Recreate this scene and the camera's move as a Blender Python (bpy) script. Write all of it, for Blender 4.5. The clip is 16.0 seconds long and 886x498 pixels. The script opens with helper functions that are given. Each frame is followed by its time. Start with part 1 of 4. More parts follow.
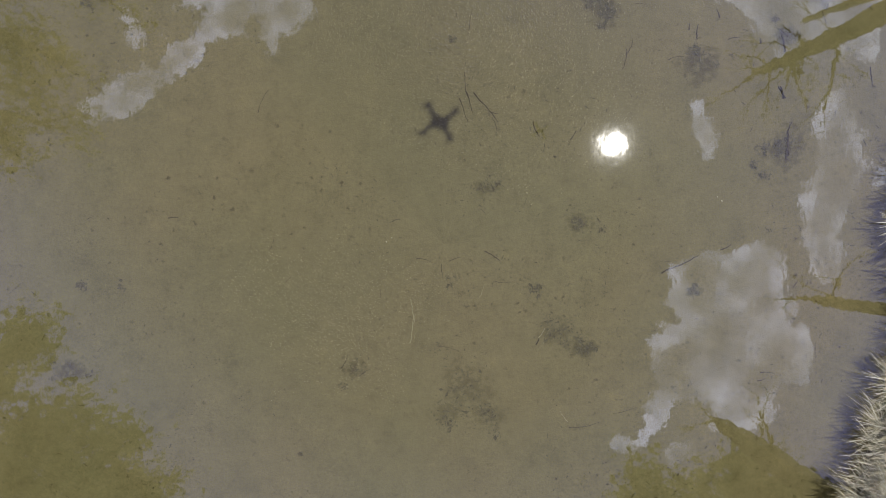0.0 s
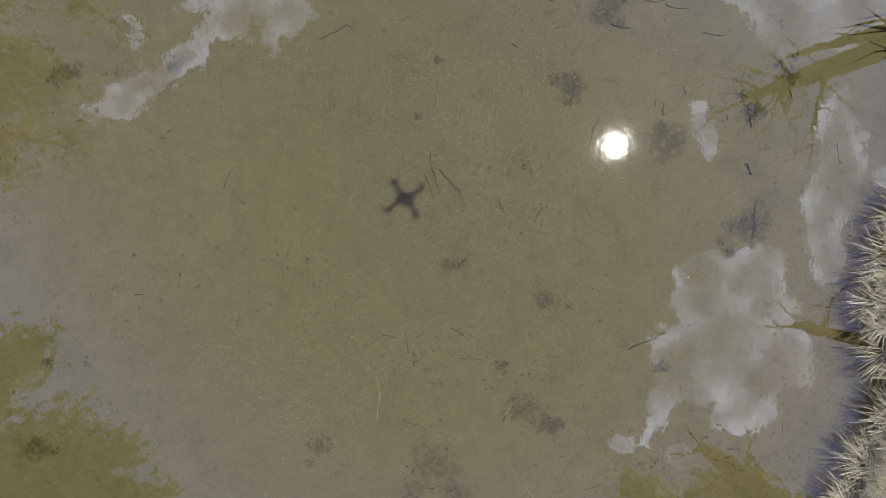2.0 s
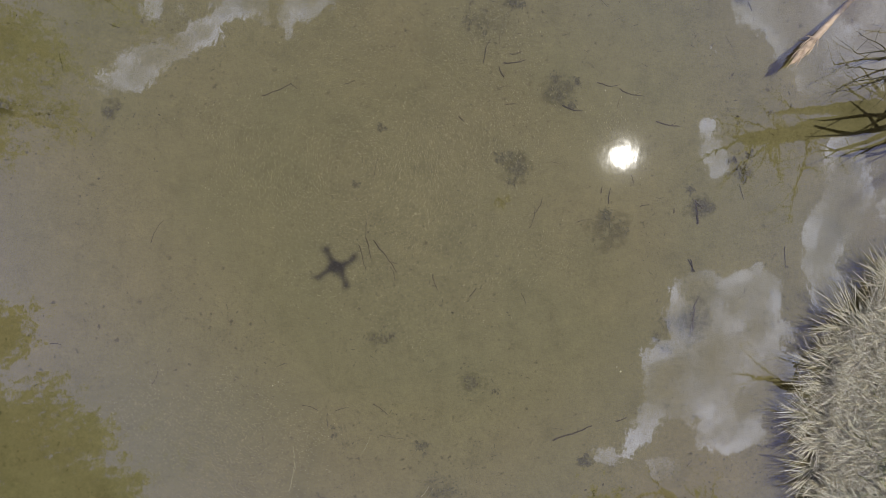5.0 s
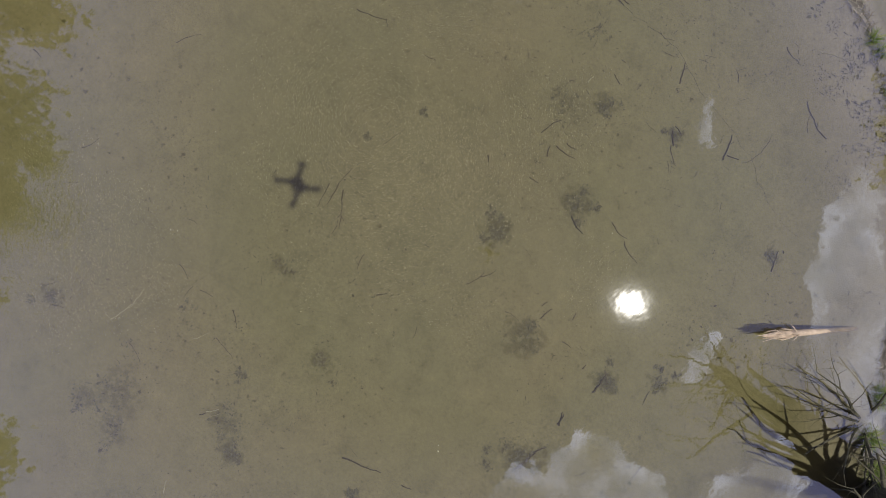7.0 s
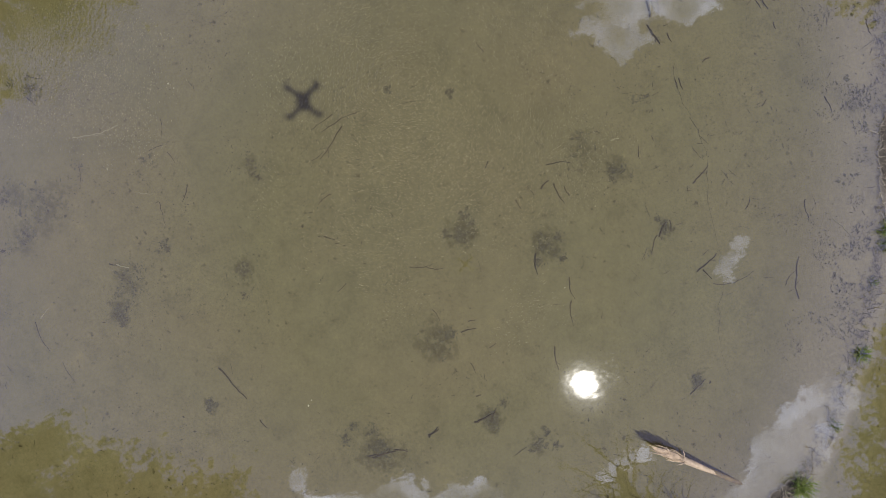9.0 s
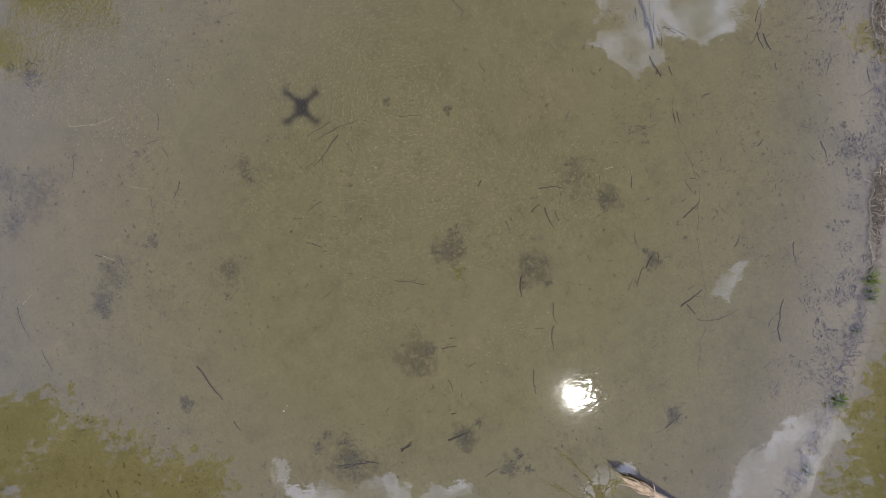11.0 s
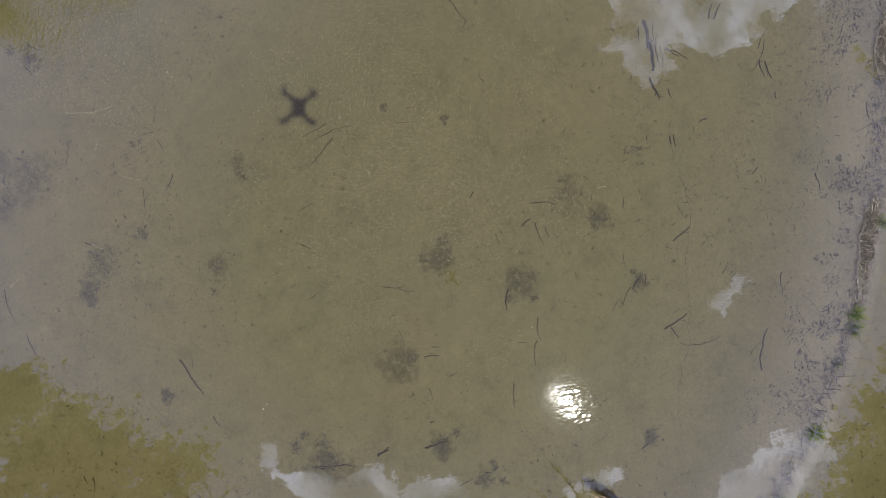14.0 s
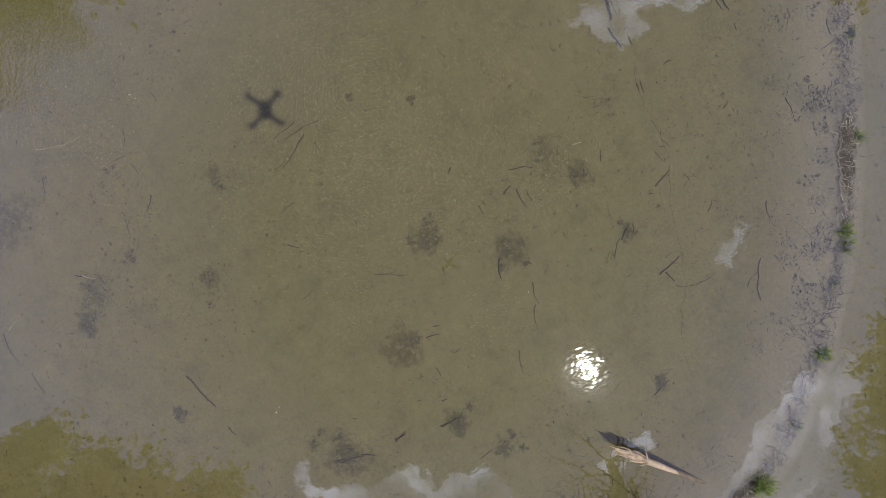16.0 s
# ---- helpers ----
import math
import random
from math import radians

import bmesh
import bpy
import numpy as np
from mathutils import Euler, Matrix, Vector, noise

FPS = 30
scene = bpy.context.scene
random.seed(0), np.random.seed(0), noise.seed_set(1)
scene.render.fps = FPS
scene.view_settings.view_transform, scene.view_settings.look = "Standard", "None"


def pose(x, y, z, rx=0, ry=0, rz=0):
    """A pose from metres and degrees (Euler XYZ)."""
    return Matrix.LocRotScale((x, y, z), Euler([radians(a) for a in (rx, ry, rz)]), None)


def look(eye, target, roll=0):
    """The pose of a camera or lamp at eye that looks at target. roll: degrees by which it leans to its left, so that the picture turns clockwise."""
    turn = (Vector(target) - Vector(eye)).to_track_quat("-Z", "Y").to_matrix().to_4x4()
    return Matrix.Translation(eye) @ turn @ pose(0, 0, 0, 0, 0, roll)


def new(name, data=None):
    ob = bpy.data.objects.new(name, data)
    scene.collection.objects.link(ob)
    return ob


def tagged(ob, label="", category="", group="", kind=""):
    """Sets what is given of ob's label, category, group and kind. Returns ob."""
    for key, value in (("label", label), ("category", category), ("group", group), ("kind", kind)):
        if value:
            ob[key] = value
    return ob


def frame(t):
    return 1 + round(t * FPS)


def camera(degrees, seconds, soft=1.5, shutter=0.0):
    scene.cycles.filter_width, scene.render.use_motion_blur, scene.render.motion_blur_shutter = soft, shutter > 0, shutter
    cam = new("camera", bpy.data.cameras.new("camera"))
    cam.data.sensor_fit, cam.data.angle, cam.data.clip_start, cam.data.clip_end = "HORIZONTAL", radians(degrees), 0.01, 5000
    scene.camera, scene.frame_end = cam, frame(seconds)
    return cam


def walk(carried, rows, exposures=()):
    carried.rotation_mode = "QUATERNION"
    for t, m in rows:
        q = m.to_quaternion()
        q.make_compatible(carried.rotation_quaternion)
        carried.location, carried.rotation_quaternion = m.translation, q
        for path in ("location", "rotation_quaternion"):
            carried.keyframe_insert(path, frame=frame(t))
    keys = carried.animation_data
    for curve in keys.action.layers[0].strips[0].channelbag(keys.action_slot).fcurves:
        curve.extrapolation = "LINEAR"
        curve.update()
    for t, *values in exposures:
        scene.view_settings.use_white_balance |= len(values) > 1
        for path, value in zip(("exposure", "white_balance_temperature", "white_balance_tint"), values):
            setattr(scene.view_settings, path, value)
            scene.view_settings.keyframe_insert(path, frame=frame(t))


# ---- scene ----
cam = camera(85.7, 16.0, soft=0.8)
# seconds, x, y, height, two small tilts and the heading in degrees; the lens points almost straight down
ROWS = [
    (0.0, 0.000, 0.000, 3.518, -0.58, 0.03, -0.51),
    (0.5, 0.065, 0.156, 3.510, -0.43, 0.06, -0.59),
    (1.0, 0.130, 0.302, 3.506, -0.42, 0.08, -0.60),
    (1.5, 0.193, 0.434, 3.515, -0.48, 0.11, -0.59),
    (2.0, 0.261, 0.555, 3.506, -0.48, 0.12, -0.57),
    (2.5, 0.332, 0.668, 3.487, -0.52, 0.16, -0.49),
    (3.0, 0.407, 0.776, 3.469, -0.63, 0.19, -0.52),
    (5.5, 0.807, 1.183, 3.390, -0.79, 0.10, 8.42),
    (6.0, 0.879, 1.224, 3.393, -0.40, 0.01, 17.96),
    (6.5, 0.952, 1.272, 3.408, -0.15, -0.11, 31.68),
    (7.0, 1.023, 1.323, 3.419, -0.03, -0.15, 46.12),
    (7.5, 1.087, 1.375, 3.418, 0.06, -0.09, 58.38),
    (8.0, 1.155, 1.422, 3.410, 0.12, -0.11, 65.47),
    (8.5, 1.231, 1.472, 3.399, 0.09, -0.26, 70.42),
    (9.0, 1.279, 1.513, 3.389, 0.21, -0.34, 72.83),
    (11.5, 1.165, 1.645, 3.395, 0.36, -0.35, 77.65),
    (12.0, 1.132, 1.660, 3.399, 0.40, -0.30, 78.13),
    (12.5, 1.112, 1.676, 3.402, 0.35, -0.28, 78.53),
    (13.0, 1.106, 1.696, 3.402, 0.22, -0.28, 79.04),
    (13.5, 1.111, 1.714, 3.400, 0.03, -0.29, 79.89),
    (14.0, 1.125, 1.730, 3.398, -0.17, -0.30, 80.55),
    (14.5, 1.147, 1.747, 3.398, -0.35, -0.33, 80.21),
    (15.0, 1.180, 1.764, 3.401, -0.50, -0.31, 78.46),
    (15.5, 1.219, 1.778, 3.403, -0.62, -0.33, 75.94),
    (16.0, 1.259, 1.788, 3.409, -0.75, -0.36, 71.98),
]
walk(cam, [(t, pose(x, y, z, lean, tip, turn)) for t, x, y, z, lean, tip, turn in ROWS], [(0.0, 0.06), (9.0, 0.08), (14.3, 0.07), (15.0, -0.03), (16.0, -0.03)])

# ---- sky, sun, exposure ----
SUN_AZ, SUN_EL = 30.0, 67.6
WATER_Z = 0.12


def sky_world():
    w = bpy.data.worlds.new("sky")
    scene.world = w
    w.use_nodes = True
    nt = w.node_tree
    nt.nodes.clear()
    N, L = nt.nodes.new, nt.links.new

    def math_node(op, a, b=None, clamp=False):
        n = N("ShaderNodeMath")
        n.operation, n.use_clamp = op, clamp
        for i, v in enumerate((a, b)):
            if v is None:
                continue
            if isinstance(v, (int, float)):
                n.inputs[i].default_value = v
            else:
                L(v, n.inputs[i])
        return n.outputs[0]

    coord = N("ShaderNodeTexCoord").outputs["Generated"]
    sep = N("ShaderNodeSeparateXYZ")
    L(coord, sep.inputs[0])
    up = math_node("MAXIMUM", sep.outputs[2], 0.08)
    flat = N("ShaderNodeCombineXYZ")
    L(math_node("DIVIDE", sep.outputs[0], up), flat.inputs[0])
    L(math_node("DIVIDE", sep.outputs[1], up), flat.inputs[1])
    # a cloud layer: soft heaps (east, north of zenith, length, width, turn, weight), torn by noise
    south_east = [
        (0.61, -0.205, 0.145, 0.18, 0, 1.25), (0.545, -0.085, 0.085, 0.075, 0, 0.7), (0.67, -0.055, 0.07, 0.06, 0, 0.7), (0.74, -0.24, 0.06, 0.06, 0, 0.5),
        (0.495, -0.245, 0.085, 0.058, 145, 1.0), (0.455, -0.35, 0.075, 0.04, 70, 0.72), (0.63, -0.37, 0.09, 0.06, 60, 0.5), (0.37, -0.43, 0.06, 0.036, 5, 0.62),
        (0.49, -0.44, 0.045, 0.035, 20, 0.7),
    ]
    east = [
        (0.815, 0.25, 0.09, 0.042, 80, 1.0), (0.835, 0.165, 0.085, 0.05, 70, 1.0), (0.795, 0.075, 0.08, 0.056, 55, 1.0), (0.80, 0.0, 0.075, 0.048, 85, 0.9),
        (0.80, -0.06, 0.05, 0.032, 80, 0.7), (0.545, 0.243, 0.09, 0.036, 116, 0.85), (0.93, 0.16, 0.09, 0.15, 0, 0.38),
    ]
    north_east = [
        (0.715, 0.49, 0.15, 0.075, 110, 1.0), (0.58, 0.63, 0.17, 0.07, 125, 1.0), (0.66, 0.55, 0.12, 0.1, 110, 0.7),
        (0.195, 0.585, 0.10, 0.034, 135, 0.48), (0.82, 0.42, 0.11, 0.08, 100, 0.38), (0.87, 0.49, 0.12, 0.085, 100, 0.8),
    ]
    west = [
        (-0.69, 0.30, 0.08, 0.055, 20, 0.7), (-0.59, 0.36, 0.09, 0.035, 40, 0.65), (-0.49, 0.44, 0.12, 0.04, 48, 0.65),
        (-0.58, 0.47, 0.24, 0.12, 40, 0.3), (-0.31, 0.48, 0.10, 0.06, 70, 0.62), (-0.37, 0.58, 0.22, 0.08, 80, 0.5),
        (-0.42, 0.74, 0.25, 0.12, 80, 0.5),
    ]
    total = None
    for x, y, length, width, turn, weight in south_east + east + north_east + west:
        m = N("ShaderNodeMapping")
        m.vector_type = "TEXTURE"
        m.inputs["Location"].default_value = (x, y, 0)
        m.inputs["Rotation"].default_value = (0, 0, radians(turn))
        m.inputs["Scale"].default_value = (length * 1.25, width * 1.25, 1)
        L(flat.outputs[0], m.inputs["Vector"])
        g = N("ShaderNodeTexGradient")
        g.gradient_type = "SPHERICAL"
        L(m.outputs[0], g.inputs[0])
        v = math_node("MULTIPLY", g.outputs["Fac"], weight)
        total = v if total is None else math_node("ADD", total, v)
    rough = N("ShaderNodeTexNoise")
    rough.inputs["Scale"].default_value, rough.inputs["Detail"].default_value, rough.inputs["Roughness"].default_value = 13, 9, 0.66
    L(flat.outputs[0], rough.inputs["Vector"])
    reach = math_node("MULTIPLY", math_node("MULTIPLY", total, 6.0, clamp=True), 1.7)
    torn = math_node("ADD", total, math_node("MULTIPLY", math_node("SUBTRACT", rough.outputs["Fac"], 0.5), reach))
    # crisp lumpy rims, thinner within
    ramp = N("ShaderNodeValToRGB")
    stops = ((0.0, 0.0), (0.10, 0.0), (0.16, 0.85), (0.30, 1.0), (0.50, 0.66), (0.75, 0.32), (1.0, 0.30))
    for i, (place, value) in enumerate(stops):
        e = ramp.color_ramp.elements[i] if i < 2 else ramp.color_ramp.elements.new(place)
        e.position, e.color = place, (value, value, value, 1)
    L(math_node("SUBTRACT", torn, 0.24), ramp.inputs["Fac"])
    sky = N("ShaderNodeTexSky")
    sky.sky_type, sky.sun_disc = "NISHITA", False
    sky.sun_elevation, sky.sun_rotation = radians(SUN_EL), radians(90 - SUN_AZ)
    sky.air_density, sky.dust_density = 1.0, 0.2
    haze = N("ShaderNodeMapRange")  # thin haze, brighter away from the zenith
    haze.inputs["From Min"].default_value, haze.inputs["From Max"].default_value = 0.94, 0.70
    L(sep.outputs[2], haze.inputs["Value"])
    deep = N("ShaderNodeMapping")  # clearer, deeper sky to the north-west
    deep.vector_type = "TEXTURE"
    deep.inputs["Location"].default_value = (-0.45, 0.42, 0)
    deep.inputs["Scale"].default_value = (0.74, 0.74, 1)
    L(flat.outputs[0], deep.inputs["Vector"])
    hole = N("ShaderNodeTexGradient")
    hole.gradient_type = "SPHERICAL"
    L(deep.outputs[0], hole.inputs[0])
    clear = N("ShaderNodeMapRange")
    clear.inputs["From Min"].default_value, clear.inputs["From Max"].default_value = 0.0, 0.55
    clear.inputs["To Min"].default_value, clear.inputs["To Max"].default_value = 1.0, 0.3
    L(hole.outputs["Fac"], clear.inputs["Value"])
    veil = N("ShaderNodeMixRGB")
    veil.inputs["Color2"].default_value = (6.7, 7.4, 15.8, 1)
    L(math_node("MULTIPLY", math_node("ADD", math_node("MULTIPLY", haze.outputs[0], 0.58), 0.03), clear.outputs[0]), veil.inputs["Fac"])
    pale = N("ShaderNodeMixRGB")
    pale.inputs["Fac"].default_value, pale.inputs["Color2"].default_value = 0.55, (4.3, 3.5, 3.45, 1)
    L(sky.outputs[0], pale.inputs["Color1"])
    L(pale.outputs[0], veil.inputs["Color1"])
    mix = N("ShaderNodeMixRGB")
    lump = N("ShaderNodeTexNoise")
    lump.inputs["Scale"].default_value, lump.inputs["Detail"].default_value = 9, 5
    L(flat.outputs[0], lump.inputs["Vector"])
    lit = N("ShaderNodeMapRange")
    lit.inputs["From Min"].default_value, lit.inputs["From Max"].default_value = 0.32, 0.68
    lit.inputs["To Min"].default_value, lit.inputs["To Max"].default_value = 15.0, 29.0
    L(lump.outputs["Fac"], lit.inputs["Value"])
    puff = N("ShaderNodeCombineXYZ")
    L(math_node("MULTIPLY", lit.outputs[0], 0.72), puff.inputs[0])
    L(math_node("MULTIPLY", lit.outputs[0], 0.77), puff.inputs[1])
    L(math_node("MULTIPLY", lit.outputs[0], 1.05), puff.inputs[2])
    L(puff.outputs[0], mix.inputs["Color2"])
    thin = N("ShaderNodeMapRange")
    thin.inputs["From Min"].default_value, thin.inputs["From Max"].default_value = 0.36, 0.60
    thin.inputs["To Min"].default_value, thin.inputs["To Max"].default_value = 0.30, 1.0
    L(lump.outputs["Fac"], thin.inputs["Value"])
    L(math_node("MULTIPLY", ramp.outputs[0], thin.outputs[0]), mix.inputs["Fac"])
    L(veil.outputs[0], mix.inputs["Color1"])
    bg = N("ShaderNodeBackground")
    bg.inputs["Strength"].default_value = 0.08
    L(mix.outputs[0], bg.inputs["Color"])
    out = N("ShaderNodeOutputWorld")
    L(bg.outputs[0], out.inputs["Surface"])


sky_world()
sun = new("sun", bpy.data.lights.new("sun", "SUN"))
sun.data.energy, sun.data.angle, sun.data.color = 5.0, radians(0.53), (1.0, 0.96, 0.88)
SUN_DIR = Vector((math.cos(radians(SUN_AZ)) * math.cos(radians(SUN_EL)), math.sin(radians(SUN_AZ)) * math.cos(radians(SUN_EL)), math.sin(radians(SUN_EL))))
sun.matrix_world = look(SUN_DIR * 50, (0, 0, 0))


# ---- materials ----
def material(name, rough=0.8, spec=0.3):
    m = bpy.data.materials.new(name)
    m.use_nodes = True
    b = m.node_tree.nodes["Principled BSDF"]
    b.inputs["Roughness"].default_value = rough
    b.inputs["Specular IOR Level"].default_value = spec
    return m, m.node_tree, b


def noise_node(nt, scale, detail=4, vector=None, rough=0.55):
    n = nt.nodes.new("ShaderNodeTexNoise")
    n.inputs["Scale"].default_value, n.inputs["Detail"].default_value, n.inputs["Roughness"].default_value = scale, detail, rough
    if vector is not None:
        nt.links.new(vector, n.inputs["Vector"])
    return n.outputs["Fac"]


def ramp_node(nt, fac, stops):
    r = nt.nodes.new("ShaderNodeValToRGB")
    el = r.color_ramp.elements
    while len(el) < len(stops):
        el.new(0.5)
    for e, (p, c) in zip(el, stops):
        e.position, e.color = p, (*c, 1)
    nt.links.new(fac, r.inputs[0])
    return r.outputs[0]


def mix_node(nt, fac, a, b, blend="MIX"):
    n = nt.nodes.new("ShaderNodeMixRGB")
    n.blend_type = blend
    for i, v in enumerate((fac, a, b)):
        if isinstance(v, (int, float)):
            n.inputs[i].default_value = v
        elif isinstance(v, tuple):
            n.inputs[i].default_value = (*v, 1)
        else:
            nt.links.new(v, n.inputs[i])
    return n.outputs[0]


def bump_node(nt, bsdf, height, strength, distance):
    n = nt.nodes.new("ShaderNodeBump")
    n.inputs["Strength"].default_value, n.inputs["Distance"].default_value = strength, distance
    nt.links.new(height, n.inputs["Height"])
    nt.links.new(n.outputs[0], bsdf.inputs["Normal"])


def fleck_material(name, stops, rough=0.7, grain=60, relief=0.002):
    """Matter whose pieces differ: colour by piece, with fine grain along it."""
    m, nt, b = material(name, rough)
    geo = nt.nodes.new("ShaderNodeNewGeometry")
    info = nt.nodes.new("ShaderNodeObjectInfo")
    add = nt.nodes.new("ShaderNodeMath")
    add.operation = "ADD"
    nt.links.new(geo.outputs["Random Per Island"], add.inputs[0])
    nt.links.new(info.outputs["Random"], add.inputs[1])
    fr = nt.nodes.new("ShaderNodeMath")
    fr.operation = "FRACT"
    nt.links.new(add.outputs[0], fr.inputs[0])
    base = ramp_node(nt, fr.outputs[0], stops)
    n = noise_node(nt, grain, 5, geo.outputs["Position"])
    dark = ramp_node(nt, n, [(0.3, (0.6, 0.6, 0.6)), (0.7, (1.1, 1.1, 1.1))])
    nt.links.new(mix_node(nt, 1.0, base, dark, "MULTIPLY"), b.inputs["Base Color"])
    bump_node(nt, b, n, 0.5, relief)
    return m


# x, y, radius, depth of the dark humus that has gathered in hollows of the bed
HUMUS_SPOTS = [(2.5, 0.69, 0.22, 0.93), (1.21, 1.68, 0.16, 1.0), (1.46, 2.25, 0.15, 1.0), (0.16, -1.05, 0.3, 0.42), (1.88, 1.31, 0.23, 0.82), (2.51, 1.52, 0.14, 1.0), (0.82, -0.66, 0.21, 0.45), (0.33, -1.27, 0.21, 0.4), (0.89, 2.7, 0.21, 0.5), (2.8, 1.75, 0.11, 0.91), (-2.77, -0.91, 0.15, 0.82), (1.1, 2.86, 0.13, 0.86), (1.03, -0.78, 0.13, 0.86), (0.02, -1.27, 0.16, 0.4), (1.0, 0.16, 0.13, 0.55), (1.15, 4.54, 0.15, 0.78), (1.51, 4.5, 0.15, 0.78), (-2.47, 1.86, 0.15, 0.78), (-1.71, 1.9, 0.09, 0.91), (1.84, -0.36, 0.07, 1.0), (1.61, 3.08, 0.07, 1.0), (0.33, 0.41, 0.11, 0.6), (-0.64, -0.93, 0.11, 0.82), (2.69, 3.0, 0.08, 0.91)]


def ground_material():
    m, nt, b = material("mud", 0.85, 0.2)
    pos = nt.nodes.new("ShaderNodeNewGeometry").outputs["Position"]
    sep = nt.nodes.new("ShaderNodeSeparateXYZ")
    nt.links.new(pos, sep.inputs[0])
    broad = noise_node(nt, 0.55, 4, pos)
    mid = noise_node(nt, 3.0, 6, pos, 0.65)
    fine = noise_node(nt, 45.0, 5, pos, 0.7)
    mud = ramp_node(nt, broad, [(0.3, (0.286, 0.276, 0.194)), (0.7, (0.330, 0.294, 0.211))])
    silt = ramp_node(nt, mid, [(0.32, (0.82, 0.83, 0.80)), (0.45, (0.95, 0.95, 0.93)), (0.6, (1.0, 1.0, 1.0)), (0.75, (1.13, 1.12, 1.05))])
    grain = ramp_node(nt, fine, [(0.28, (0.80, 0.80, 0.78)), (0.72, (1.14, 1.14, 1.12))])
    speck = ramp_node(nt, noise_node(nt, 130.0, 3, pos, 0.6), [(0.30, (0.62, 0.60, 0.56)), (0.42, (1.0, 1.0, 1.0)), (0.62, (1.0, 1.0, 1.0)), (0.74, (1.32, 1.30, 1.20))])
    patchy = ramp_node(nt, noise_node(nt, 1.4, 4, pos, 0.6), [(0.38, (0.15, 0.15, 0.15)), (0.62, (1.0, 1.0, 1.0))])
    grain = mix_node(nt, patchy, mix_node(nt, 0.5, grain, (1.0, 1.0, 1.0)), mix_node(nt, 1.0, grain, speck, "MULTIPLY"))
    smudge = ramp_node(nt, noise_node(nt, 10.0, 8, pos, 0.72), [(0.27, (0.76, 0.77, 0.74)), (0.42, (0.96, 0.96, 0.95)), (0.58, (1.03, 1.03, 1.03)), (0.74, (1.17, 1.16, 1.12))])
    col = mix_node(nt, 1.0, mix_node(nt, 1.0, mix_node(nt, 1.0, mud, silt, "MULTIPLY"), grain, "MULTIPLY"), smudge, "MULTIPLY")
    # dark flecks of settled humus, in drifts
    fleck = ramp_node(nt, noise_node(nt, 21.0, 3, pos, 0.5), [(0.27, (0.50, 0.50, 0.47)), (0.37, (1.0, 1.0, 1.0))])
    drifts = ramp_node(nt, noise_node(nt, 1.1, 3, pos, 0.6), [(0.42, (0.0, 0.0, 0.0)), (0.58, (1.0, 1.0, 1.0))])
    col = mix_node(nt, drifts, col, mix_node(nt, 1.0, col, fleck, "MULTIPLY"))
    # the stains' outlines wander
    sway = nt.nodes.new("ShaderNodeTexNoise")
    sway.inputs["Scale"].default_value, sway.inputs["Detail"].default_value = 7.0, 4
    nt.links.new(pos, sway.inputs["Vector"])
    drift = nt.nodes.new("ShaderNodeVectorMath")
    drift.operation = "MULTIPLY_ADD"
    nt.links.new(sway.outputs["Color"], drift.inputs[0])
    drift.inputs[1].default_value = (0.30, 0.30, 0)
    nt.links.new(pos, drift.inputs[2])
    moved = nt.nodes.new("ShaderNodeVectorMath")
    moved.operation = "SUBTRACT"
    nt.links.new(drift.outputs[0], moved.inputs[0])
    moved.inputs[1].default_value = (0.15, 0.15, 0)
    soft = None
    for x, y, radius, depth in HUMUS_SPOTS:
        mp = nt.nodes.new("ShaderNodeMapping")
        mp.vector_type = "TEXTURE"
        mp.inputs["Location"].default_value, mp.inputs["Scale"].default_value = (x, y, 0), (radius, radius * 0.8, 9)
        nt.links.new(moved.outputs[0], mp.inputs["Vector"])
        g = nt.nodes.new("ShaderNodeTexGradient")
        g.gradient_type = "SPHERICAL"
        nt.links.new(mp.outputs[0], g.inputs[0])
        n = nt.nodes.new("ShaderNodeMath")
        n.operation = "MULTIPLY_ADD"
        nt.links.new(g.outputs["Fac"], n.inputs[0])
        n.inputs[1].default_value = depth
        if soft is None:
            n.inputs[2].default_value = 0.0
        else:
            nt.links.new(soft, n.inputs[2])
        soft = n.outputs[0]
    torn = nt.nodes.new("ShaderNodeMath")
    torn.operation = "MULTIPLY"
    nt.links.new(soft, torn.inputs[0])
    nt.links.new(ramp_node(nt, noise_node(nt, 20.0, 6, pos, 0.65), [(0.40, (0.12, 0.12, 0.12)), (0.58, (1.0, 1.0, 1.0))]), torn.inputs[1])
    humus = ramp_node(nt, torn.outputs[0], [(0.07, (1.0, 1.0, 1.0)), (0.18, (0.80, 0.80, 0.75)), (0.55, (0.54, 0.54, 0.47))])
    col = mix_node(nt, 1.0, col, humus, "MULTIPLY")
    turf = ramp_node(nt, mid, [(0.3, (0.22, 0.20, 0.14)), (0.7, (0.40, 0.37, 0.29))])
    meadow = ramp_node(nt, noise_node(nt, 1.3, 6, pos, 0.65), [(0.3, (0.055, 0.075, 0.022)), (0.55, (0.09, 0.12, 0.035)), (0.75, (0.17, 0.16, 0.075))])
    apart = nt.nodes.new("ShaderNodeVectorMath")
    apart.operation = "DISTANCE"
    apart.inputs[1].default_value = (1, 1, 0)
    nt.links.new(pos, apart.inputs[0])
    beyond = nt.nodes.new("ShaderNodeMapRange")
    beyond.inputs["From Min"].default_value, beyond.inputs["From Max"].default_value = 5.2, 7.4
    nt.links.new(apart.outputs["Value"], beyond.inputs["Value"])
    turf = mix_node(nt, beyond.outputs[0], turf, mix_node(nt, 1.0, meadow, grain, "MULTIPLY"))
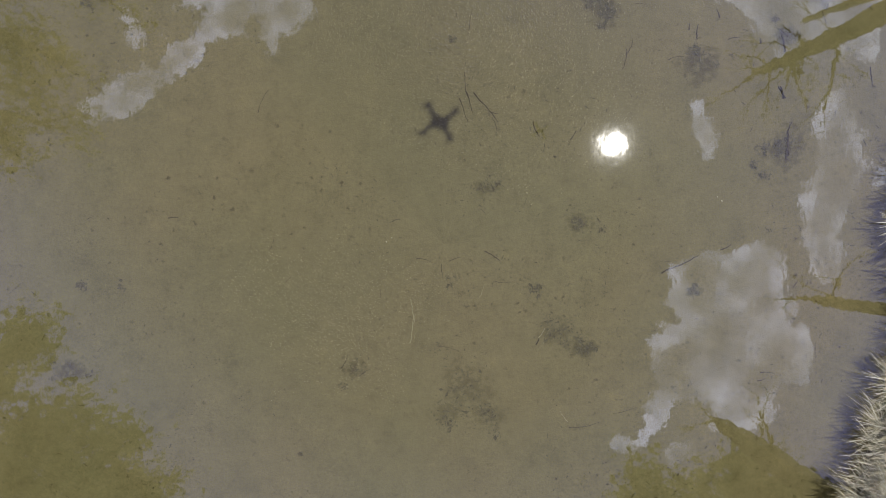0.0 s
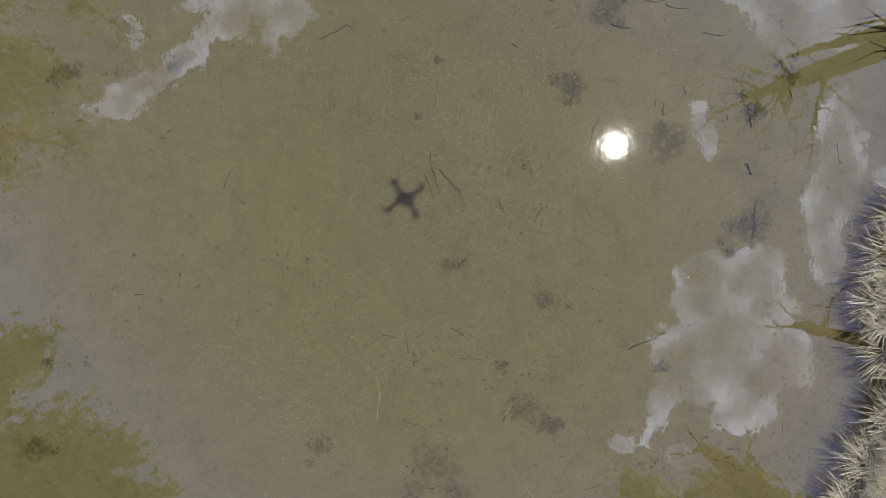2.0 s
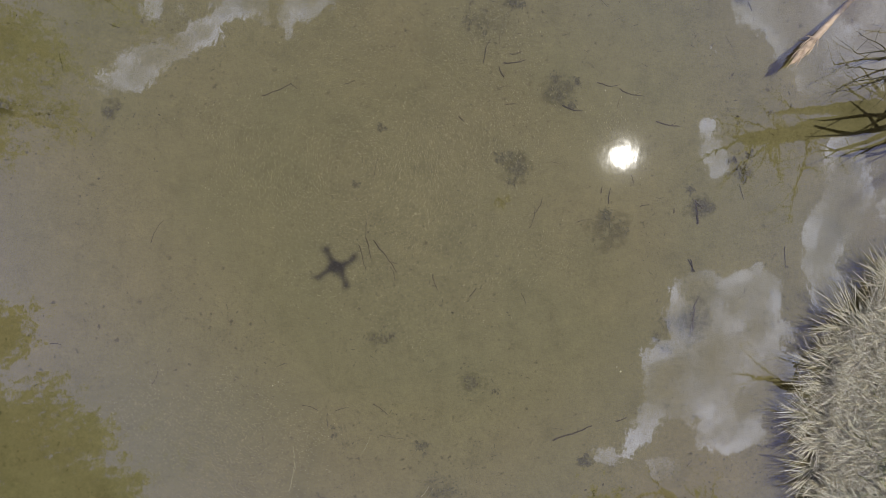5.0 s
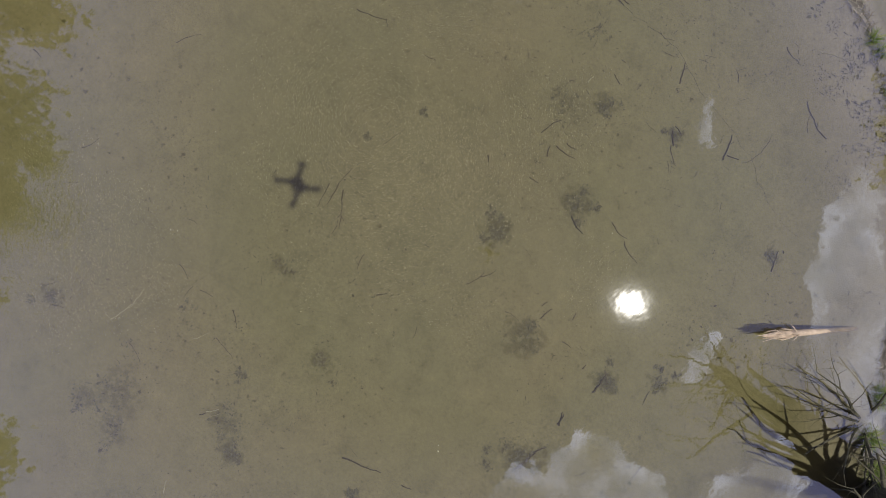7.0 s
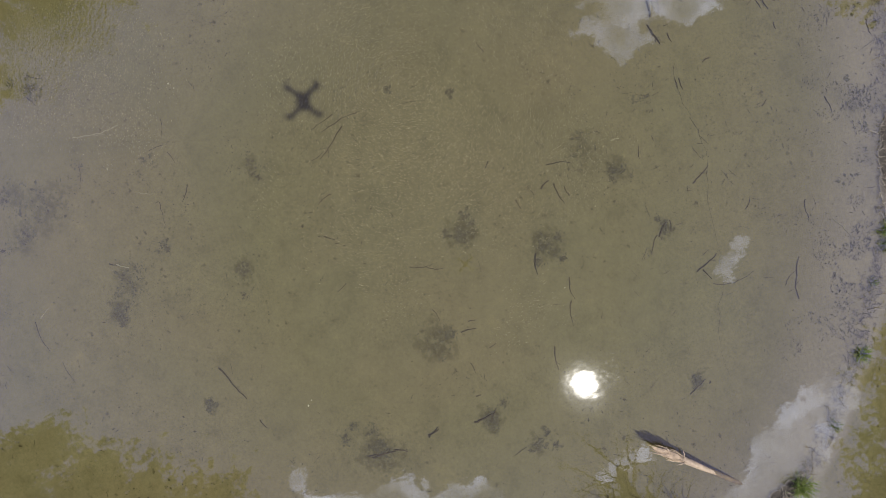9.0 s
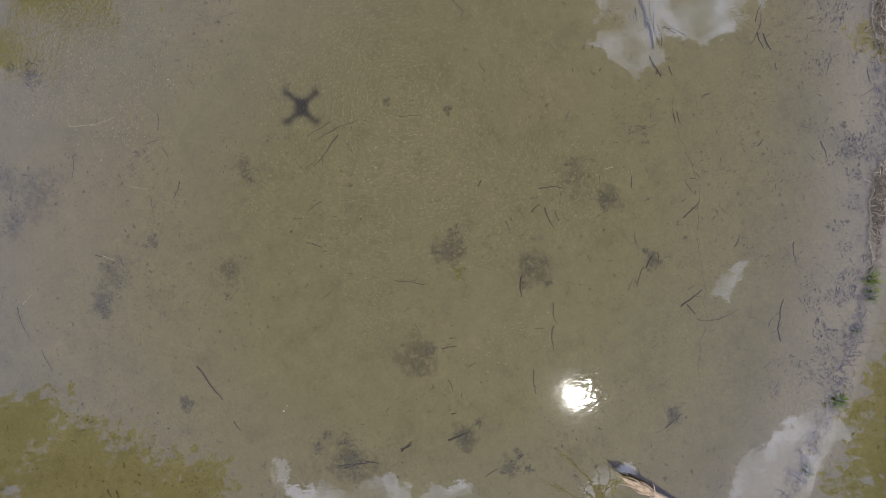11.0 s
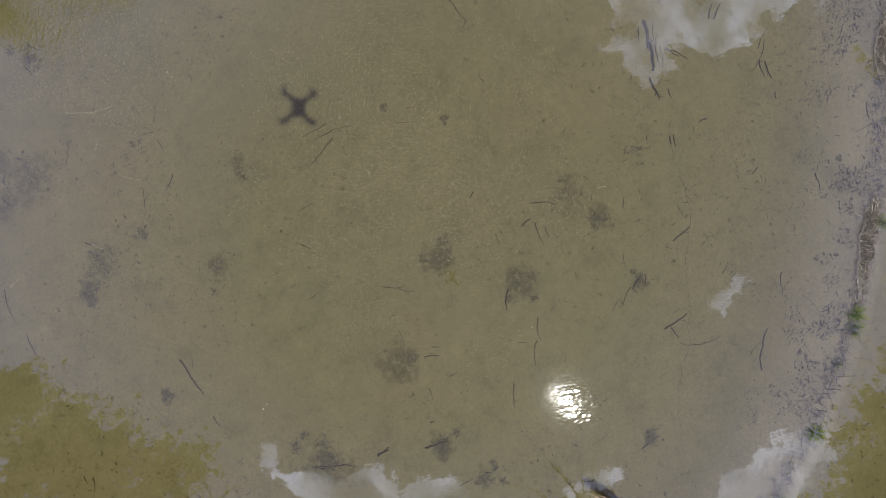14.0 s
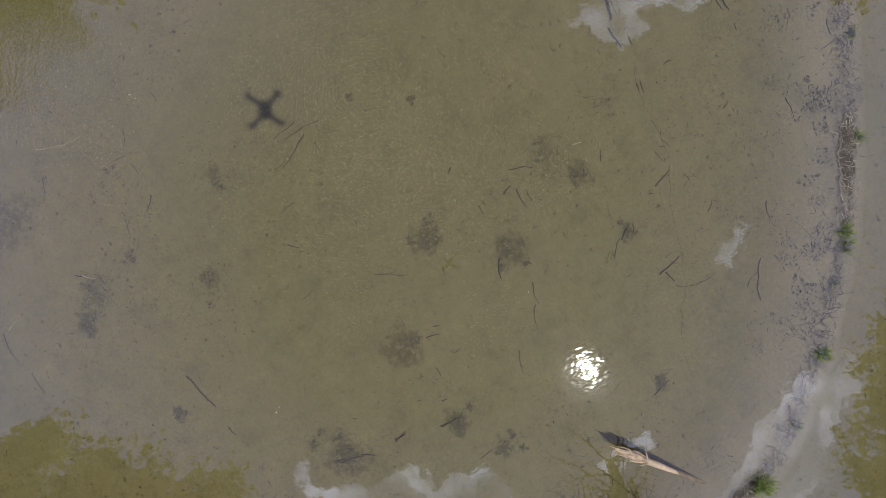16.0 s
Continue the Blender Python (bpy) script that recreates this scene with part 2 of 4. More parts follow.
    high = nt.nodes.new("ShaderNodeMapRange")
    high.inputs["From Min"].default_value, high.inputs["From Max"].default_value = WATER_Z + 0.10, WATER_Z + 0.24
    nt.links.new(sep.outputs[2], high.inputs["Value"])
    # paler towards the waterline: the brightness under thinner water, put into the mud's colour
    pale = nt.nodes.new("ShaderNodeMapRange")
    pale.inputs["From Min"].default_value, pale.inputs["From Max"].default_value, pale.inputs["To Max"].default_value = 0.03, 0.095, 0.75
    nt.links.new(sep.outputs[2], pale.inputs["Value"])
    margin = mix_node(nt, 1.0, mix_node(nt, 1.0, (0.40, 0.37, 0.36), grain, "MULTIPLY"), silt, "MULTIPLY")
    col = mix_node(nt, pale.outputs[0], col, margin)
    wet = nt.nodes.new("ShaderNodeMapRange")
    wet.inputs["From Min"].default_value, wet.inputs["From Max"].default_value = WATER_Z - 0.008, WATER_Z + 0.004
    nt.links.new(sep.outputs[2], wet.inputs["Value"])
    peat = ramp_node(nt, fine, [(0.3, (0.028, 0.025, 0.021)), (0.7, (0.075, 0.066, 0.055))])
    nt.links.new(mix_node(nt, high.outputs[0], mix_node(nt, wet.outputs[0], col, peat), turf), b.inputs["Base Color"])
    add = nt.nodes.new("ShaderNodeMath")
    add.operation = "MULTIPLY_ADD"
    nt.links.new(fine, add.inputs[0])
    add.inputs[1].default_value = 0.35
    nt.links.new(mid, add.inputs[2])
    # fine wrinkles in the bed's relief, in drifts, imitating light from surface ripples
    warp = noise_node(nt, 42, 2, pos, 0.5)
    fold = nt.nodes.new("ShaderNodeMath")
    fold.operation = "PINGPONG"
    nt.links.new(warp, fold.inputs[0])
    fold.inputs[1].default_value = 0.07
    spot = nt.nodes.new("ShaderNodeMapping")
    spot.vector_type = "TEXTURE"
    spot.inputs["Location"].default_value, spot.inputs["Scale"].default_value = (0.4, 1.65, 0), (1.7, 1.5, 9)
    nt.links.new(pos, spot.inputs["Vector"])
    ball = nt.nodes.new("ShaderNodeTexGradient")
    ball.gradient_type = "SPHERICAL"
    nt.links.new(spot.outputs[0], ball.inputs[0])
    uneven = nt.nodes.new("ShaderNodeMath")
    uneven.operation = "MULTIPLY"
    nt.links.new(ball.outputs["Fac"], uneven.inputs[0])
    nt.links.new(mid, uneven.inputs[1])
    drift = nt.nodes.new("ShaderNodeMapRange")
    drift.inputs["From Min"].default_value, drift.inputs["From Max"].default_value = 0.06, 0.30
    drift.inputs["To Min"].default_value, drift.inputs["To Max"].default_value = 0.5, 1.4
    nt.links.new(uneven.outputs[0], drift.inputs["Value"])
    wrinkle = nt.nodes.new("ShaderNodeMath")
    wrinkle.operation = "MULTIPLY"
    nt.links.new(fold.outputs[0], wrinkle.inputs[0])
    nt.links.new(drift.outputs[0], wrinkle.inputs[1])
    both = nt.nodes.new("ShaderNodeMath")
    both.operation = "ADD"
    nt.links.new(add.outputs[0], both.inputs[0])
    nt.links.new(wrinkle.outputs[0], both.inputs[1])
    bump_node(nt, b, both.outputs[0], 0.7, 0.02)
    return m


def water_material():
    m = bpy.data.materials.new("pond_water")
    m.use_nodes = True
    nt = m.node_tree
    nt.nodes.clear()
    N, L = nt.nodes.new, nt.links.new
    pos = N("ShaderNodeNewGeometry").outputs["Position"]
    swell = noise_node(nt, 6.0, 2, pos, 0.5)
    # capillary wrinkles along the stretch that the rotors blow on
    def mathn(op, a, b):
        n = N("ShaderNodeMath")
        n.operation = op
        for i, v in enumerate((a, b)):
            if isinstance(v, (int, float)):
                n.inputs[i].default_value = v
            else:
                L(v, n.inputs[i])
        return n.outputs[0]

    def patch(x, y, rx, ry, turn):
        mp = N("ShaderNodeMapping")
        mp.vector_type = "TEXTURE"
        mp.inputs["Location"].default_value = (x, y, WATER_Z)
        mp.inputs["Rotation"].default_value = (0, 0, radians(turn))
        mp.inputs["Scale"].default_value = (rx, ry, 1)
        L(pos, mp.inputs["Vector"])
        g = N("ShaderNodeTexGradient")
        g.gradient_type = "QUADRATIC_SPHERE"
        L(mp.outputs[0], g.inputs[0])
        return g.outputs["Fac"]

    zone = mathn("ADD", patch(0.4, 1.65, 1.5, 1.3, 0), mathn("ADD", patch(-0.75, -0.5, 1.0, 0.95, 0), patch(0.05, 1.3, 0.8, 0.8, 0)))
    gate = N("ShaderNodeMapRange")
    gate.inputs["From Min"].default_value, gate.inputs["From Max"].default_value = 0.08, 0.55
    L(mathn("MULTIPLY", zone, noise_node(nt, 2.2, 3, pos, 0.6)), gate.inputs["Value"])
    wave = N("ShaderNodeTexWave")
    wave.wave_type, wave.rings_direction = "RINGS", "Z"
    wave.inputs["Scale"].default_value, wave.inputs["Distortion"].default_value = 6.5, 9.0
    wave.inputs["Detail"].default_value, wave.inputs["Detail Scale"].default_value = 2.0, 2.6
    shift = N("ShaderNodeVectorMath")
    shift.operation = "SUBTRACT"
    shift.inputs[1].default_value = (0.1, 1.65, 0)
    L(pos, shift.inputs[0])
    L(shift.outputs[0], wave.inputs["Vector"])
    crest = mathn("MULTIPLY", mathn("ADD", wave.outputs["Fac"], noise_node(nt, 55, 2, pos, 0.5)), gate.outputs[0])
    stretch = N("ShaderNodeMapping")
    stretch.inputs["Scale"].default_value = (1.0, 0.5, 1.0)
    L(pos, stretch.inputs["Vector"])
    chop = noise_node(nt, 30, 1, stretch.outputs[0], 0.5)
    gust = N("ShaderNodeMapRange")  # a breath of wind off the spit
    gust.inputs["From Max"].default_value, gust.inputs["To Min"].default_value, gust.inputs["To Max"].default_value = 0.4, 0.00010, 0.0014
    L(patch(2.37, 2.52, 0.27, 0.27, 0), gust.inputs["Value"])
    ripple = mathn("ADD", mathn("ADD", mathn("MULTIPLY", swell, 0.0006), mathn("MULTIPLY", chop, gust.outputs[0])), mathn("MULTIPLY", crest, 0.0009))
    bump = N("ShaderNodeBump")
    bump.inputs["Strength"].default_value, bump.inputs["Distance"].default_value = 1.0, 1.0
    L(ripple, bump.inputs["Height"])
    clear = N("ShaderNodeBsdfTransparent")
    clear.inputs["Color"].default_value = (0.651, 0.647, 0.545, 1)
    gloss = N("ShaderNodeBsdfGlossy")
    gloss.distribution = "GGX"
    gloss.inputs["Roughness"].default_value = 0.023
    L(bump.outputs[0], gloss.inputs["Normal"])
    fres = N("ShaderNodeFresnel")
    fres.inputs["IOR"].default_value = 2.3
    mix = N("ShaderNodeMixShader")
    L(fres.outputs[0], mix.inputs[0])
    L(clear.outputs[0], mix.inputs[1])
    L(gloss.outputs[0], mix.inputs[2])
    out = N("ShaderNodeOutputMaterial")
    L(mix.outputs[0], out.inputs["Surface"])
    return m


def bark_material(name, dark, light):
    m, nt, b = material(name, 0.9, 0.2)
    pos = nt.nodes.new("ShaderNodeNewGeometry").outputs["Position"]
    mp = nt.nodes.new("ShaderNodeMapping")
    mp.inputs["Scale"].default_value = (1, 1, 0.25)
    nt.links.new(pos, mp.inputs["Vector"])
    n = noise_node(nt, 28, 6, mp.outputs[0], 0.7)
    nt.links.new(ramp_node(nt, n, [(0.3, dark), (0.65, light)]), b.inputs["Base Color"])
    bump_node(nt, b, n, 0.8, 0.012)
    return m


MUD = ground_material()
WATER = water_material()
STRAW = fleck_material("dry_sedge", [(0.0, (0.32, 0.29, 0.19)), (0.35, (0.47, 0.445, 0.34)), (0.8, (0.64, 0.62, 0.52)), (1.0, (0.36, 0.30, 0.17))], 0.6)
OLDSTRAW = fleck_material("weathered_straw", [(0.0, (0.11, 0.09, 0.07)), (0.6, (0.22, 0.195, 0.155)), (1.0, (0.44, 0.40, 0.33))], 0.7)
# pale colour for the strokes that imitate ripple caustics on the bed
CAUSTIC = fleck_material("pale_caustic", [(0.0, (0.42, 0.39, 0.29)), (0.5, (0.60, 0.56, 0.43)), (1.0, (0.78, 0.73, 0.59))], 0.8)
GREEN = fleck_material("green_grass", [(0.0, (0.09, 0.15, 0.03)), (0.6, (0.18, 0.25, 0.06)), (1.0, (0.33, 0.33, 0.13))], 0.6)
BARK = bark_material("willow_bark", (0.022, 0.021, 0.014), (0.080, 0.074, 0.044))
DARKWOOD = fleck_material("waterlogged_wood", [(0.0, (0.09, 0.076, 0.053)), (1.0, (0.19, 0.155, 0.108))], 0.8)
PALEWOOD = fleck_material("bleached_wood", [(0.0, (0.34, 0.26, 0.18)), (1.0, (0.46, 0.37, 0.27))], 0.7, 30)
ROTLEAF = fleck_material("rotten_leaf", [(0.0, (0.125, 0.114, 0.078)), (0.5, (0.18, 0.163, 0.112)), (1.0, (0.25, 0.23, 0.165))], 0.9)
HUMUS = fleck_material("sodden_leaf", [(0.0, (0.170, 0.160, 0.112)), (0.5, (0.215, 0.203, 0.145)), (1.0, (0.270, 0.254, 0.184))], 0.95)
LEAF = fleck_material("tree_leaf", [(0.0, (0.090, 0.100, 0.060)), (1.0, (0.165, 0.178, 0.110))], 0.6)


def let_light_through(m, colour, share):
    """Thin leaves pass some of the sunlight."""
    nt = m.node_tree
    out = next(n for n in nt.nodes if n.type == "OUTPUT_MATERIAL")
    solid = out.inputs["Surface"].links[0].from_socket
    thin = nt.nodes.new("ShaderNodeBsdfTranslucent")
    thin.inputs["Color"].default_value = (*colour, 1)
    both = nt.nodes.new("ShaderNodeMixShader")
    both.inputs[0].default_value = share
    nt.links.new(solid, both.inputs[1])
    nt.links.new(thin.outputs[0], both.inputs[2])
    nt.links.new(both.outputs[0], out.inputs["Surface"])


let_light_through(LEAF, (0.16, 0.19, 0.09), 0.35)
let_light_through(GREEN, (0.22, 0.30, 0.05), 0.3)
PLASTIC, _nt, _b = material("dark_plastic", 0.4, 0.5)
_b.inputs["Base Color"].default_value = (0.06, 0.06, 0.065, 1)


# ---- mesh helpers ----
def mesh_object(name, verts, faces, mat, parent=None, label="", smooth=False):
    me = bpy.data.meshes.new(name)
    me.from_pydata([tuple(v) for v in verts], [], faces)
    me.materials.append(mat)
    if smooth:
        me.polygons.foreach_set("use_smooth", [True] * len(me.polygons))
    ob = new(name, me)
    if parent is not None:
        ob.parent = parent
    if label:
        tagged(ob, label)
    return ob


class Pieces:
    """Gathers vertices and faces of one mesh."""

    def __init__(self):
        self.v, self.f = [], []

    def tube(self, points, radii, sides=6, wobble=0.0):
        pts = [Vector(p) for p in points]
        start = len(self.v)
        for i, p in enumerate(pts):
            d = (pts[min(i + 1, len(pts) - 1)] - pts[max(i - 1, 0)]).normalized()
            a = d.cross(Vector((0, 0, 1)) if abs(d.z) < 0.9 else Vector((1, 0, 0))).normalized()
            b = d.cross(a)
            for k in range(sides):
                w = 2 * math.pi * k / sides
                r = radii[i] * (1 + random.uniform(-wobble, wobble))
                self.v.append(p + a * (r * math.cos(w)) + b * (r * math.sin(w)))
        for i in range(len(pts) - 1):
            for k in range(sides):
                q, r = start + i * sides + k, start + i * sides + (k + 1) % sides
                self.f.append((q, r, r + sides, q + sides))
        self.f.append(tuple(start + k for k in range(sides))[::-1])
        self.f.append(tuple(start + (len(pts) - 1) * sides + k for k in range(sides)))

    def blade(self, base, heading, lean, length, width, droop=0.3):
        """A folded grass blade: lean 0 stands, 90 lies."""
        h = Vector((math.cos(heading), math.sin(heading), 0))
        side = Vector((-h.y, h.x, 0)) * (width / 2)
        p, s = Vector(base), len(self.v)
        for i in range(3):
            a = radians(lean + droop * 40 * i)
            step = (h * math.sin(a) + Vector((0, 0, 1)) * math.cos(a)) * (length / 2.5)
            fold = Vector((0, 0, -width * 0.35))
            t = 1 - 0.25 * i
            if i:
                p = p + step
            self.v += [p - side * t, p + fold * t, p + side * t]
        self.v.append(p + step * 0.5)
        for i in range(2):
            q = s + 3 * i
            self.f += [(q, q + 1, q + 4, q + 3), (q + 1, q + 2, q + 5, q + 4)]
        self.f += [(s + 6, s + 7, s + 9), (s + 7, s + 8, s + 9)]

    def flake(self, centre, size, tilt=0.3):
        """A small curled leaf."""
        c, w = Vector(centre), random.uniform(0, 6.283)
        a = Vector((math.cos(w), math.sin(w), random.uniform(-tilt, tilt))) * size
        b = Vector((-math.sin(w), math.cos(w), random.uniform(-tilt, tilt))) * size * random.uniform(0.35, 0.7)
        s = len(self.v)
        lift = Vector((0, 0, size * 0.25))
        self.v += [c - a, c - b * 0.8 + lift, c + a, c + b + lift, c]
        self.f += [(s, s + 1, s + 4), (s + 1, s + 2, s + 4), (s + 2, s + 3, s + 4), (s + 3, s, s + 4)]

    def put(self, name, mat, parent=None, label="", smooth=False):
        return mesh_object(name, self.v, self.f, mat, parent, label, smooth)


def smooth01(x, a, b):
    t = min(1, max(0, (x - a) / (b - a)))
    return t * t * (3 - 2 * t)


# ---- ground, banks, water ----
BANK = [(-6.0, 2.1), (-2.7, 2.7), (-1.8, 3.02), (-1.4, 3.16), (-1.0, 3.32), (-0.5, 3.45), (0.0, 3.42), (0.45, 3.48), (0.75, 3.56), (0.95, 3.72), (1.12, 3.95), (1.25, 4.3), (1.5, 4.9), (2.4, 6.0)]  # y, x of the sedge bank's edge
STRIP = [(-6.0, 5.6), (-1.2, 5.2), (0.6, 4.9), (1.2, 4.75), (1.67, 4.61), (1.97, 4.49), (2.3, 4.33), (2.55, 4.18), (2.84, 4.02), (3.07, 3.81), (3.25, 3.7), (3.5, 3.42), (3.68, 3.06), (4.0, 2.5), (4.87, 2.0)]  # x, y of the low spit


def bank_x(y):
    return float(np.interp(y, [p[0] for p in BANK], [p[1] for p in BANK]))


def strip_distance(x, y):
    best, side = 99.0, 1
    for (ax, ay), (bx, by) in zip(STRIP, STRIP[1:]):
        dx, dy = bx - ax, by - ay
        t = min(1, max(0, ((x - ax) * dx + (y - ay) * dy) / (dx * dx + dy * dy)))
        ex, ey = x - ax - t * dx, y - ay - t * dy
        d = math.hypot(ex, ey)
        if d < best:
            best, side = d, (1 if dx * ey - dy * ex > 0 else -1)
    return best, side


def ground_z(x, y):
    r = math.hypot(x - 1, y - 1)
    z = 0.012 * noise.noise((x * 0.9, y * 0.9, 0)) + 0.007 * noise.noise((x * 4, y * 4, 3)) + 0.003 * noise.noise((x * 14, y * 14, 5))
    if r < 14:
        inside = x - bank_x(y)
        if y < 3.0:
            z += 0.36 * smooth01(inside, -0.25, 0.45) * smooth01(3.0 - y, 0, 0.9)
        d, side = strip_distance(x, y)
        wig = 0.03 * noise.noise((x * 2.5, y * 2.5, 8))
        near = smooth01(d, 0.75, 0.13) * 0.095 if side < 0 else smooth01(d, 0.3, 0.1) * 0.095
        hump = 0.5 + 0.9 * noise.noise((x * 2.0, y * 2.0, 12))
        z = max(z, z * 0.5 + near + 0.05 * max(0.2, min(1, hump)) * smooth01(d + wig, 0.11, 0.02))
    z += 0.55 * smooth01(r, 6.2, 7.6) + 0.4 * noise.noise((x * 0.02, y * 0.02, 1)) * smooth01(r, 30, 120)
    return z


def axis(lo, hi, step):
    a = list(np.arange(lo, hi + step / 2, step))
    s, up, down = step, [], []
    p, q = a[-1], a[0]
    while p < 2600:
        s *= 1.22
        p, q = p + s, q - s
        up.append(p)
        down.append(q)
    return down[::-1] + a + up


def build_ground():
    xs, ys = axis(-4.0, 6.0, 0.06), axis(-3.2, 6.6, 0.06)
    nx, ny = len(xs), len(ys)
    verts = [(x, y, ground_z(x, y)) for y in ys for x in xs]
    faces = [(j * nx + i, j * nx + i + 1, (j + 1) * nx + i + 1, (j + 1) * nx + i) for j in range(ny - 1) for i in range(nx - 1)]
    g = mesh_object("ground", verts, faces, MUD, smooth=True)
    tagged(g, "olive brown silty pond bed rising to grassy banks", "ground", kind="structure")
    n = 48
    ring = [(1 + 8.5 * math.cos(2 * math.pi * k / n), 1 + 8.5 * math.sin(2 * math.pi * k / n), WATER_Z) for k in range(n)]
    w = mesh_object("water", ring, [tuple(range(n))], WATER)
    tagged(w, "shallow still pond water mirroring sky and clouds", "water", kind="structure")


build_ground()


# ---- sedge bank ----
def build_tussock(x, y, size, fans):
    """Bundles of stiff dead blades that fan out low over the water."""
    random.seed(int(x * 977 + y * 131) & 65535)
    p = Pieces()
    for _ in range(fans):
        w = random.uniform(0, 6.283)
        r = size * 0.5 * math.sqrt(random.random())
        bx, by = x + r * math.cos(w), y + r * math.sin(w)
        aim, lean = w + random.gauss(0, 0.5), random.uniform(68, 88)
        for _ in range(random.randint(5, 11)):
            cx, cy = bx + random.gauss(0, 0.012), by + random.gauss(0, 0.012)
            p.blade((cx, cy, max(ground_z(cx, cy), WATER_Z - 0.03) + random.uniform(0, 0.03)), aim + random.gauss(0, 0.22), lean + random.gauss(0, 7), random.uniform(0.14, 0.30), random.uniform(0.0035, 0.0065), random.uniform(0.0, 0.08))
    ob = p.put("sedge_tussock", STRAW)
    return tagged(ob, "dry bleached sedge tussock splaying over the water's edge", "sedge tussock", "sedge tussocks on the bank")


random.seed(11)
y = -3.0
while y < 1.75:
    build_tussock(bank_x(y) + random.uniform(0.06, 0.18), y, random.uniform(0.34, 0.46), 95)
    y += random.uniform(0.22, 0.34)
random.seed(12)
mat_straw = Pieces()
for _ in range(72000):
    y = random.uniform(-3.2, 2.0)
    x = bank_x(y) - 0.02 + abs(random.gauss(0, 0.36))
    lay = 2.4 + 1.6 * noise.noise((x * 1.6, y * 1.6, 60)) + random.gauss(0, 1.1)
    mat_straw.blade((x, y, max(ground_z(x, y), WATER_Z) + random.uniform(0.01, 0.12)), lay, random.uniform(76, 95), random.uniform(0.04, 0.12), random.uniform(0.0025, 0.005), 0.04)
tagged(mat_straw.put("dead_sedge_litter", STRAW), "matted grey straw litter covering the bank", "straw", kind="stuff")
turf = Pieces()
for _ in range(11000):
    y = random.uniform(-3.5, 2.0)
    x = bank_x(y) + 0.42 + abs(random.gauss(0, 0.9))
    if x - bank_x(y) < 0.75 and math.hypot(x - 3.9, y) > 0.3 and random.random() < 0.8:
        continue
    turf.blade((x, y, ground_z(x, y) + 0.03), random.uniform(0, 6.283), random.uniform(5, 60), random.uniform(0.12, 0.24), random.uniform(0.003, 0.006), 0.3)
for _ in range(2600):
    x, y = random.gauss(3.88, 0.12), random.gauss(-0.02, 0.22)
    turf.blade((x, y, ground_z(x, y) + 0.08), random.uniform(0, 6.283), random.uniform(5, 60), random.uniform(0.08, 0.17), random.uniform(0.003, 0.005), 0.3)
tagged(turf.put("grass", GREEN), "short green grass growing behind the sedge", "grass", kind="stuff")


# ---- bare willows ----
def grow_limb(p, start, way, length, radius, depth, sides=6):
    pts, rad, pos, d = [start], [radius], Vector(start), Vector(way).normalized()
    n = 5
    for i in range(n):
        d = (d + Vector((random.gauss(0, 0.14), random.gauss(0, 0.14), random.gauss(0, 0.10)))).normalized()
        pos = pos + d * (length / n)
        pts.append(pos.copy())
        rad.append(radius * (1 - 0.8 * (i + 1) / n))
        if depth and i > 0 and random.random() < 0.8:
            side = (d + Vector((random.gauss(0, 0.7), random.gauss(0, 0.7), random.gauss(0, 0.4)))).normalized()
            grow_limb(p, pos.copy(), side, length * random.uniform(0.35, 0.6), rad[-1] * 0.6, depth - 1, 5)
    p.tube(pts, rad, sides)


def build_pollard(base, top, radius, limbs, fork, seed, label):
    """An old leaning willow with a stout trunk, a knobby head and short bare limbs."""
    random.seed(seed)
    root = new("pollard_willow")
    x, y = base
    root.location = (x, y, ground_z(x, y))
    tagged(root, label, "willow", "pollard willows round the pond")
    lean = Vector((top[0] - x, top[1] - y, top[2] - ground_z(x, y)))
    t = Pieces()
    steps = (-0.03, 0.05, 0.15, 0.3, 0.45, 0.6, 0.72, 0.82, 0.9, 0.96, 1.0)
    pts = [lean * f + Vector((0.06 * math.sin(6 * f + seed), 0.06 * math.cos(5 * f + seed), 0)) * (1 - f) for f in steps]
    t.tube(pts, [radius * k for k in (1.6, 1.25, 1.1, 1.0, 0.95, 0.9, 0.85, 0.76, 0.66, 0.5, 0.25)], 16, 0.08)
    t.put("trunk", BARK, root, smooth=True)
    if fork:
        k = Pieces()
        tip, start = Vector(fork), pts[2]
        k.tube([start, start.lerp(tip, 0.5) + Vector((0, 0, -0.15)), tip], [radius * 0.6, radius * 0.45, radius * 0.22], 12, 0.08)
        k.put("stem", BARK, root, smooth=True)
    for i in range(limbs):
        w = i * 2.4 + random.uniform(-0.4, 0.4)
        f = random.uniform(0.48, 1.0)
        b = Pieces()
        grow_limb(b, lean * f, (math.cos(w), math.sin(w), random.uniform(0.1, 1.1)), random.uniform(0.6, 1.5), random.uniform(0.018, 0.045), 2, 6)
        b.put("limb", BARK, root)
    return root


build_pollard((4.95, 2.42), (7.75, 4.15, 8.7), 0.16, 21, (0.85, 1.1, 4.4), 5, "stout bare pollard willow leaning outward at the end of the spit")
build_pollard((7.9, -1.3), (7.6, -1.2, 6.8), 0.14, 6, None, 9, "slender bare pollard willow behind the sedge bank")
build_pollard((5.95, -4.05), (5.75, -3.8, 6.9), 0.26, 9, None, 14, "stout bare pollard willow behind the sedge bank")


